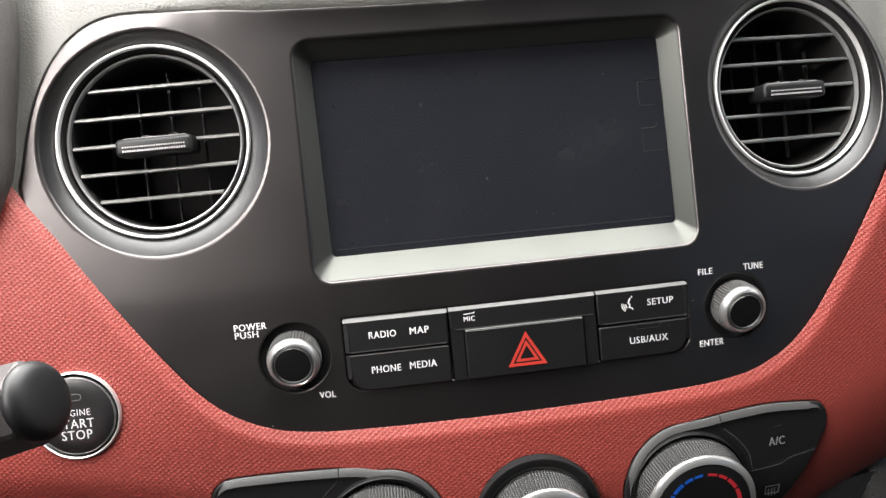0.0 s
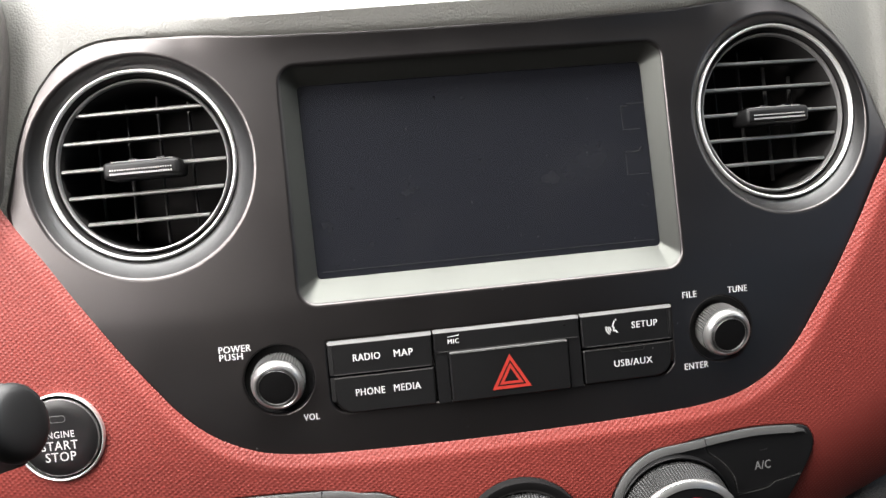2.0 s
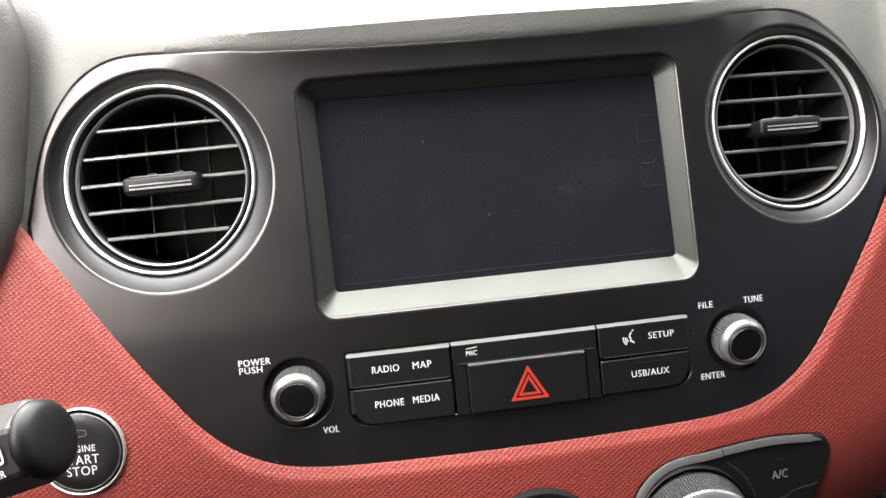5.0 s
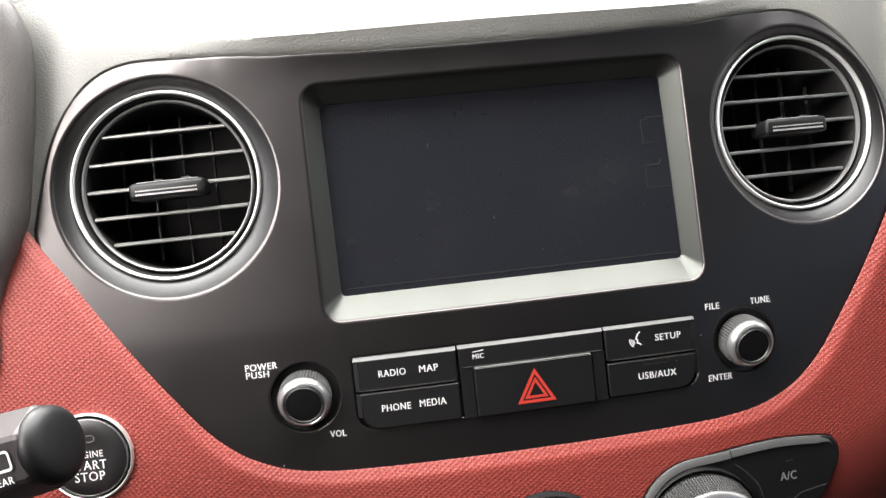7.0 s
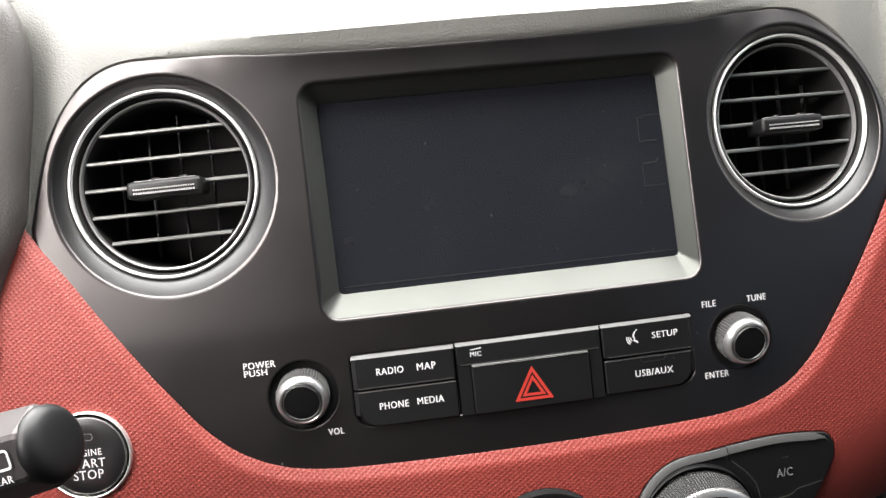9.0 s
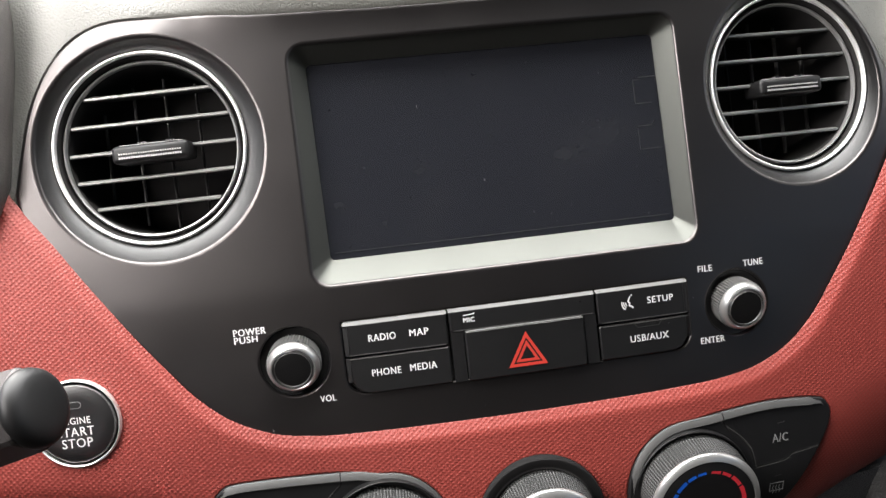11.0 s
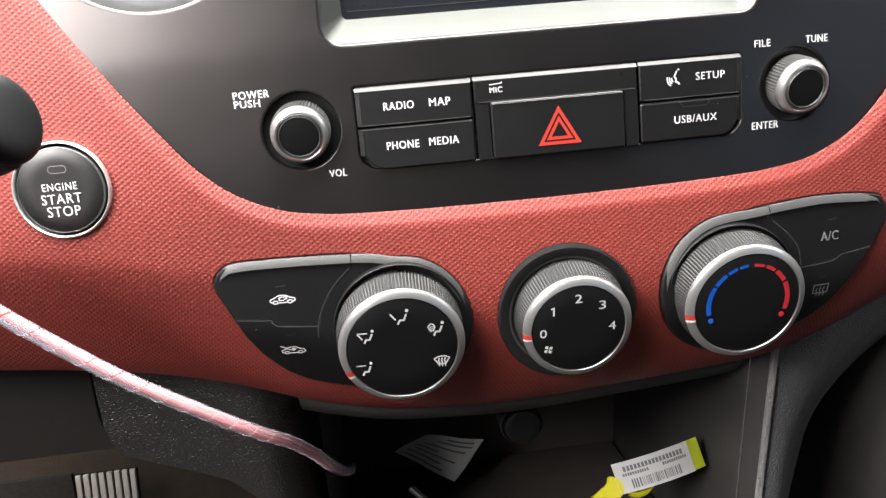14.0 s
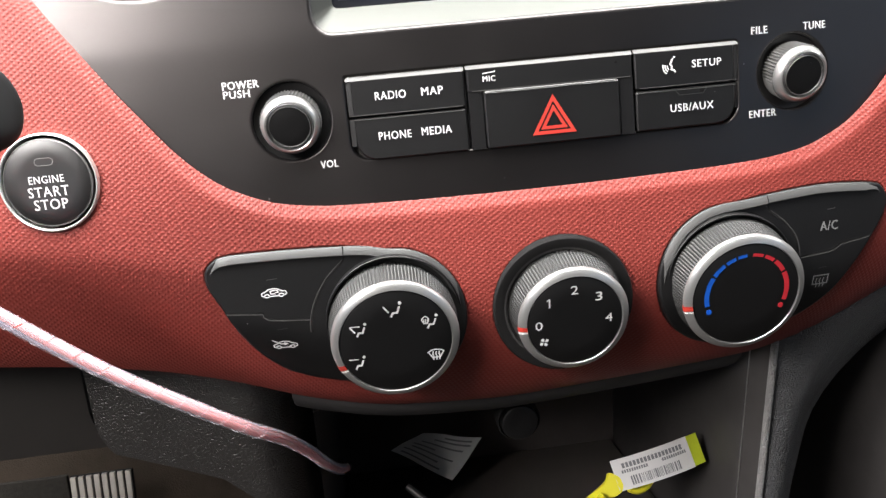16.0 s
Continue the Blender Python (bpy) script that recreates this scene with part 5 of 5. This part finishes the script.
# ---------------------------------------------------------------- wrapped cable
CABLE = spline([(-0.300, -0.058, 0.020), (-0.262, -0.050, -0.002), (-0.2310, -0.0440, -0.0270), (-0.2107, -0.0383, -0.0450), (-0.2031, -0.0357, -0.0530), (-0.1896, -0.0297, -0.0672), (-0.1722, -0.0215, -0.0845), (-0.1511, -0.0075, -0.1048), (-0.1339, 0.0088, -0.1229), (-0.1230, 0.0254, -0.1362), (-0.1150, 0.0425, -0.1508), (-0.1090, 0.066, -0.1695), (-0.105, 0.095, -0.1870), (-0.103, 0.125, -0.2005)], False, 0.003)
cable = thing("wrapped_cable", CABLE[0], "pink cable bundle in clear spiral wrap drooping into the console", "cable")


def wrap():
    """Clear ribbon wound as a tight spiral round the cable, with a small gap at every turn."""
    pts = CABLE
    length = [0.0]
    for a, b in zip(pts, pts[1:]):
        length.append(length[-1] + (b - a).length)
    pitch, r, th = 0.0108, 0.0028, 0.0004
    total = length[-1]
    n = int(total / pitch * 40)
    bm = bmesh.new()
    prev = None
    side = None
    for i in range(n + 1):
        s = total * i / n
        j = min(max(k for k in range(len(length)) if length[k] <= s), len(pts) - 2)
        t = (s - length[j]) / (length[j + 1] - length[j])
        p = pts[j].lerp(pts[j + 1], t)
        d = (pts[j + 1] - pts[j]).normalized()
        side = d.orthogonal().normalized() if side is None else (side - d * side.dot(d)).normalized()
        up = d.cross(side)
        a = -2 * math.pi * s / pitch
        e = side * math.cos(a) + up * math.sin(a)
        half = pitch * 0.475
        ring = [bm.verts.new(p + e * (r + q) + d * h) for q, h in ((-th / 2, -half), (th / 2, -half), (th / 2, half), (-th / 2, half))]
        if prev:
            for k in range(4):
                bm.faces.new((prev[k], ring[k], ring[(k + 1) % 4], prev[(k + 1) % 4]))
        prev = ring
    return bm


part("spiral_wrap", wrap(), M_WRAP, cable, "clear plastic spiral wrap")
off = lambda a, r: [p + Vector((0, r * math.cos(a + i * 0.05), r * math.sin(a + i * 0.05))) for i, p in enumerate(CABLE)]
part("wire", tube(off(0.3, 0.0010), 0.0016, 10), M_WIREPINK, cable, "pink-red wire")
part("wire", tube(off(4.4, 0.0011), 0.0015, 10), M_WIREPINK, cable, "pink-red wire")
part("wire", tube(off(2.3, 0.0014), 0.0014, 10), M_WIREGREY, cable, "pale grey wire")

# ---------------------------------------------------------------- console below the trim


def lip():
    """Black strip under the trim that rolls back into the storage recess."""
    rings = []
    for x in np.arange(-0.118, 0.0979, 0.006):
        zb = red_bottom(x)
        yb = red_y(x, zb)
        rings.append([Vector((x, yb + dy, zb + dz)) for dy, dz in ((0.010, 0.006), (0.002, 0.001), (0.0035, -0.003), (0.010, -0.009), (0.018, -0.013), (0.028, -0.015), (0.10, -0.014))])
    bm = bmesh.new()
    vs = [[bm.verts.new(p) for p in r] for r in rings]
    for a, b in zip(vs, vs[1:]):
        for i in range(len(a) - 1):
            bm.faces.new((a[i], a[i + 1], b[i + 1], b[i]))
    return bm


solid("console_lip", lip(), M_RECESS, "black plastic lip under the red trim", "console", kind="structure")


def shell(x0, x1, y0, y1, z0, z1, slope=0.0):
    """An open-fronted recess."""
    bm = bmesh.new()
    v = [bm.verts.new(p) for p in ((x0, y0, z0), (x1, y0, z0), (x1, y0, z1), (x0, y0, z1), (x0, y1, z0 - slope), (x1, y1, z0 - slope), (x1, y1, z1), (x0, y1, z1))]
    for f in ((4, 5, 6, 7), (0, 1, 5, 4), (0, 4, 7, 3), (1, 2, 6, 5), (3, 7, 6, 2)):
        bm.faces.new([v[i] for i in f])
    return bm


solid("storage_recess", shell(-0.112, 0.100, 0.062, 0.245, -0.300, -0.140), M_RECESSWALL, "black storage recess of the console", "storage recess", kind="structure")
lm = plane_at(-0.0130, 0.055, -0.1565, 5, 0)
sock = thing("power_socket", lm.translation, "black round power socket cover under the lip", "power socket")
part("cover", turned([(0.0092, -0.012), (0.0092, 0.0), (0.0088, 0.0012), (0.0076, 0.0018), (0.004, 0.0012), (0.0005, 0.0012)], lm, 48, True), M_BUTTON, sock)
part("rim", turned([(0.0108, -0.012), (0.0108, -0.002), (0.0101, -0.001), (0.0094, -0.002)], lm, 48), M_GAP, sock)


def swept(columns):
    """A skin over columns of points."""
    bm = bmesh.new()
    vs = [[bm.verts.new(p) for p in c] for c in columns]
    for a, b in zip(vs, vs[1:]):
        for i in range(len(a) - 1):
            bm.faces.new((a[i], a[i + 1], b[i + 1], b[i]))
    return bm


# console cheek with its pale piping, beside the recess
def cheek_cols(inner, width, y0, bulge, zs, sgn):
    cols = []
    for u in np.linspace(0, 1, 16):
        col = []
        for i, z in enumerate(zs):
            x = inner(z) + sgn * width(z) * u
            col.append(Vector((x, y0 + 0.9 * (-0.1 - z) * 0.12 + bulge * (u ** 3) - 0.004 * math.sin(math.pi * min(1, u * 2.2)), z)))
        cols.append(col)
    first = [p + Vector((-sgn * 0.0005, 0.05, 0)) for p in cols[0]]
    last = [p + Vector((sgn * 0.004, 0.08, 0)) for p in cols[-1]]
    return [first] + cols + [last]


ZS = list(np.arange(-0.100, -0.321, -0.010))
right_in = lambda z: 0.1057 + 0.062 * (z + 0.124)
right_w = lambda z: 0.036 + 0.16 * max(0.0, z + 0.215) + 15.0 * max(0.0, z + 0.182) ** 2
solid("console_cheek", swept(cheek_cols(right_in, right_w, 0.030, 0.036, ZS, 1)), M_CHEEK, "charcoal grained console cheek beside the recess", "console cheek", kind="structure")
piping = [Vector((right_in(z), 0.0275 + 0.9 * (-0.1 - z) * 0.12, z)) for z in ZS]
M_PIPING = material("grey_grained_piping", (0.26, 0.255, 0.25), 0.42, 0.0, 0.6, 0.15, 400, grain(1300, 0.9, 0.0010))
solid("console_piping", tube(piping, 0.0018, 12), M_PIPING, "pale grey grained piping along the console edge", "piping", kind="structure")
seam = [Vector((0.0986 + 0.056 * (z + 0.127), 0.0405 + 0.11 * (-0.127 - z), z)) for z in ZS]
solid("recess_side_panel", swept([[p + Vector((-0.0008, 0.20, 0)) for p in seam], [p + Vector((-0.0006, 0.002, 0)) for p in seam], seam, [q + Vector((-0.0005, 0.0012, 0)) for q in piping]]), M_BLACK, "black side panel of the recess", "side panel", kind="structure")
solid("panel_seam", tube([p + Vector((0.0, -0.0006, 0)) for p in seam], 0.00030, 6), M_SILVER, "fine pale seam on the side panel", "seam", kind="structure")
# driver's side: grained cheek and knee panel
def cheek_low(u):
    """Lower edge of the driver's side cheek, u from the recess outward."""
    return float(np.interp(u, (0, 0.1, 0.25, 0.42, 0.65, 1), (-0.250, -0.215, -0.190, -0.176, -0.168, -0.157)))


cols = []
for u in np.linspace(0, 1, 20):
    col = []
    for j in range(18):
        z = -0.085 + (cheek_low(u) + 0.085) * j / 17
        x = -0.1275 + 0.06 * (-0.126 - z) * (1 - u) - 0.0925 * u
        x += 0.10 * max(0.0, j / 17 - 0.75) ** 2 * u
        col.append(Vector((x, 0.064 + 0.12 * (-0.1 - z) + 0.012 * u + 0.016 * (1 - min(1, u * 5)) ** 2, z)))
    col.append(col[-1] + Vector((0, 0.006, -0.003)))
    col.append(col[-1] + Vector((0, 0.012, -0.002)))
    col.append(col[-1] + Vector((0, 0.05, 0.004)))
    cols.append(col)
cols = [[p + Vector((0.004, 0.10, 0)) for p in cols[0]], [p + Vector((0.0025, 0.02, 0)) for p in cols[0]]] + cols
solid("console_cheek", swept(cols), M_LEATHER, "black leather-grained console cheek beside the pedals", "console cheek", kind="structure")
cols = []
for u in np.linspace(0, 1, 8):
    col = []
    for j in range(14):
        z = -0.070 - 0.083 * j / 13
        col.append(Vector((-0.2212 - 0.0015 * (j / 13) ** 2 - 0.2 * u + 0.010 * max(0.0, j / 13 - 0.75) ** 2 * 16 * (1 - u) ** 4, 0.0775 + 0.12 * (-0.1 - z), z)))
    col.append(col[-1] + Vector((0, 0.008, -0.003)))
    col.append(col[-1] + Vector((0, 0.06, 0.0)))
    cols.append(col)
cols = [[p + Vector((0.001, 0.02, 0)) for p in cols[0]]] + cols
solid("knee_panel", swept(cols), M_KNEE, "smooth black knee panel under the dashboard", "knee panel", kind="structure")
# passenger side: glovebox below the trim
glove = thing("glovebox", (0.32, 0.10, -0.30), "charcoal grained glovebox lid under the red trim", "glovebox")
part("lid", box(0.1815, 0.46, 0.034, 0.060, -0.295, -0.0965, 0.006, 3), M_DARKGRAIN, glove)
part("housing", box(0.1835, 0.458, 0.0605, 0.30, -0.30, -0.0985, 0.004, 2), M_BLACK, glove)
solid("lower_dashboard", box(0.125, 0.1785, 0.080, 0.30, -0.132, -0.090, 0.004, 3), M_DARKGRAIN, "charcoal grained lower dashboard beside the glovebox", "lower dashboard", kind="structure")

# ---------------------------------------------------------------- footwell, pedal
solid("footwell_wall", box(-0.70, -0.115, 0.335, 0.36, -0.60, 0.05), M_CARPET, "dark carpeted footwell wall", "footwell wall", kind="structure")
solid("footwell_mat", box(-0.62, -0.165, 0.322, 0.334, -0.50, -0.235, 0.004, 2), M_FLOORMAT, "brown worn footwell mat behind the pedal", "floor mat", kind="structure")
solid("footwell_carpet", box(-0.62, -0.3345, 0.3165, 0.3215, -0.50, -0.2658, 0.002, 2), M_CARPET, "dark grey carpet below the brown footwell mat", "carpet", kind="structure")
pd = plane_at(-0.2985, 0.285, -0.288, -8, 0)
pedal = thing("pedal", pd.translation, "ribbed metal pedal in the driver's footwell", "pedal")
pb = box(-0.0235, 0.0235, 0.0, 0.004, -0.034, 0.033, 0.0012, 2)
bmesh.ops.transform(pb, matrix=pd, verts=pb.verts)
part("pad", pb, M_GAP, pedal, "black rubber pad")
for j in range(8):
    rb = box(-0.0222 + j * 0.0058, -0.0222 + j * 0.0058 + 0.0042, -0.0025, 0.001, -0.033, 0.0325, 0.0006, 2)
    bmesh.ops.transform(rb, matrix=pd, verts=rb.verts)
    part("rib", rb, M_METAL, pedal)
part("arm", tube([pd @ Vector((0, 0.008, 0.0)), pd @ Vector((0.0, 0.03, 0.010)), pd @ Vector((0.0, 0.06, 0.014))], 0.007, 10), M_BLACK, pedal, "black steel arm")

# ---------------------------------------------------------------- papers and tag in the recess
solid("recess_floor", box(-0.111, 0.088, 0.03, 0.244, -0.2985, -0.262, 0.002, 1), M_RECESSWALL, "black rubber floor of the storage recess", "recess floor", kind="structure")
e, a, b, c = Vector((-0.077, 0.180, -0.2195)), Vector((-0.055, 0.186, -0.2125)), Vector((-0.0165, 0.184, -0.2215)), Vector((-0.0395, 0.176, -0.2445))
slip = thing("paper_slip", (a + c) / 2, "creased white printed paper slip in the storage recess", "paper slip")


def on_slip(u, v, lift=0.0):
    """A place on the slip: u across the lines of print, v along them."""
    return e.lerp(a, u).lerp(c.lerp(b, u), v) + Vector((0, 0.0011 * math.sin(5 * u + 3 * v) - lift, 0.0006 * math.sin(7 * v)))


nn = 8
bm = swept([[on_slip(i / nn, j / nn) for j in range(nn + 1)] for i in range(nn + 1)])
bmesh.ops.solidify(bm, geom=bm.faces[:], thickness=0.0003)
part("sheet", bm, M_PAPER, slip)
for u, v0, v1 in ((0.12, 0.10, 0.72), (0.26, 0.08, 0.62), (0.40, 0.14, 0.80), (0.52, 0.10, 0.45), (0.66, 0.16, 0.84), (0.80, 0.30, 0.90), (0.90, 0.42, 0.88)):
    part("print_line", swept([[on_slip(u + w, v, 0.0007) for v in np.linspace(v0, v1, 10)] for w in (-0.022, 0.022)]), M_INK, slip)

# tag: yellow seal strap with a white label
T0, T1 = Vector((0.0410, 0.0780, -0.2045)), Vector((0.0880, 0.0770, -0.1945))
tx = (T1 - T0).normalized()
tn = Vector((0.05, -0.93, 0.36))
tn = (tn - tx * tn.dot(tx)).normalized()
tz = tn.cross(tx)
tz = -tz if tz.z < 0 else tz
TAG = Matrix.Translation(T0) @ Matrix(((tx.x, -tn.x, tz.x), (tx.y, -tn.y, tz.y), (tx.z, -tn.z, tz.z))).to_4x4()
tag = thing("seal_tag", T0, "yellow plastic seal tag with a white barcode label", "tag")


def tag_bend(bm):
    for v in bm.verts:
        v.co.y += 18.0 * (v.co.x - 0.022) ** 2 * 0.5 - 0.004
    bmesh.ops.transform(bm, matrix=TAG, verts=bm.verts)
    return bm


def slab(x0, x1, z0, z1, y0, y1, n=12):
    bm = bmesh.new()
    rings = []
    for i in range(n + 1):
        x = x0 + (x1 - x0) * i / n
        rings.append([bm.verts.new(p) for p in ((x, y0, z0), (x, y0, z1), (x, y1, z1), (x, y1, z0))])
    for p, q in zip(rings, rings[1:]):
        for k in range(4):
            bm.faces.new((p[k], q[k], q[(k + 1) % 4], p[(k + 1) % 4]))
    bm.faces.new(rings[0])
    bm.faces.new(rings[-1])
    return bm


strap = part("plate", tag_bend(slab(0.0, 0.0482, -0.0080, 0.0080, -0.0008, 0.0008)), M_LIME, tag, "lime yellow plate")
lab = part("label", tag_bend(slab(-0.001, 0.0415, -0.0083, 0.0083, -0.0012, -0.0007)), M_PAPER, tag, "white paper label")
bars = []
xx = 0.0065
random.seed(5)
while xx < 0.0330:
    w = random.choice((0.0003, 0.0005, 0.0008))
    bars.append(slab(xx, xx + w, -0.0066, -0.0018, -0.00135, -0.0011, 1))
    xx += w + random.choice((0.0004, 0.0005, 0.0008))
part("barcode", tag_bend(merge(*bars)), M_INK, lab)
part("print_line", tag_bend(merge(*[slab(0.0040 + 0.0020 * i, 0.0040 + 0.0020 * i + 0.0014, 0.0030, 0.0056, -0.00135, -0.0011, 1) for i in range(17)])), M_INK, lab)
part("print_line", tag_bend(merge(*[slab(0.0030 + 0.0013 * i, 0.0030 + 0.0013 * i + 0.0009, 0.0004, 0.0020, -0.00135, -0.0011, 1) for i in range(11)])), M_INK, lab)
part("print_line", tag_bend(merge(*[slab(0.0250 + 0.0013 * i, 0.0250 + 0.0013 * i + 0.0009, 0.0006, 0.0022, -0.00135, -0.0011, 1) for i in range(11)])), M_INK, lab)
ear = spline([(0.001, -0.0105), (0.001, -0.0045), (-0.0035, -0.0015), (-0.0060, -0.0050), (-0.0110, -0.0080), (-0.0190, -0.0125), (-0.0185, -0.0165), (-0.0100, -0.0130), (-0.0040, -0.0135)], True, 0.001)
ear = [Vector((p.x, p.y + 0.0035)) for p in ear]
eb = sheet(ear, lambda x, z: -0.0012, (), 0.002, [(0.0003, 0.0003), (0.0003, 0.0024)])
part("lock", tag_bend(eb), M_YELLOW, tag, "yellow lock body")
part("tail", tube([TAG @ Vector(p) for p in spline([(-0.010, 0.0, -0.0075), (-0.020, 0.001, -0.0120), (-0.032, 0.006, -0.0165), (-0.045, 0.016, -0.018), (-0.055, 0.030, -0.016)], False, 0.003)], 0.0021, 8), M_YELLOW, tag, "thin yellow tail")
part("hook", tube([TAG @ Vector(p) for p in spline([(0.004, -0.001, -0.0085), (0.008, 0.001, -0.0112), (0.014, 0.003, -0.0108), (0.018, 0.004, -0.0080)], False, 0.002)], 0.0018, 8), M_YELLOW, tag, "yellow closing hook under the label")
wire = [Vector(p) for p in ((-0.070, 0.120, -0.215), (-0.052, 0.110, -0.229), (-0.030, 0.105, -0.246), (-0.005, 0.100, -0.2600), (0.01, 0.10, -0.262))]
solid("loose_cable", tube(spline(wire, False, 0.004), 0.0022, 10), M_EDGE, "pale grey loose cable in the storage recess", "cable")

# ---------------------------------------------------------------- plain unseen shell of the cabin, darkened for dim reflections
def slab_world(name, x0, x1, y0, y1, z0, z1, mat, label, kind="structure"):
    bm = box(x0, x1, y0, y1, z0, z1, 0.004, 1)
    me = bpy.data.meshes.new(name)
    bm.to_mesh(me)
    bm.free()
    me.materials.append(mat)
    return tagged(new(name, me), label, "cabin shell", kind=kind)


slab_world("floor", -0.75, 0.75, -1.60, 0.75, 0.28, 0.32, M_CARPET, "dark carpeted cabin floor")
slab_world("ceiling", -0.75, 0.75, -1.60, -0.10, 1.52, 1.55, M_CABIN, "unseen cabin headlining, darkened for dim reflections")
slab_world("wall_rear", -0.75, 0.75, -1.64, -1.60, 0.28, 1.55, M_SEAT, "dark rear of the cabin")
for n, x0, x1 in (("wall_left", -0.79, -0.75), ("wall_right", 0.75, 0.79)):
    slab_world(n, x0, x1, -1.60, 0.75, 0.28, 1.06, M_SEAT, "dark door lining below the window")
    slab_world(n, x0, x1, -1.60, -1.30, 1.06, 1.52, M_CABIN, "dark pillar lining behind the windows")
    slab_world(n, x0, x1, -0.71, -0.62, 1.06, 1.52, M_CABIN, "dark pillar lining between the windows")
    slab_world(n, x0, x1, -1.30, -0.05, 1.44, 1.52, M_CABIN, "dark lining above the windows")
slab_world("wall_front", -0.75, 0.75, 0.72, 0.75, 0.28, 1.02, M_CARPET, "dark bulkhead ahead of the dashboard")
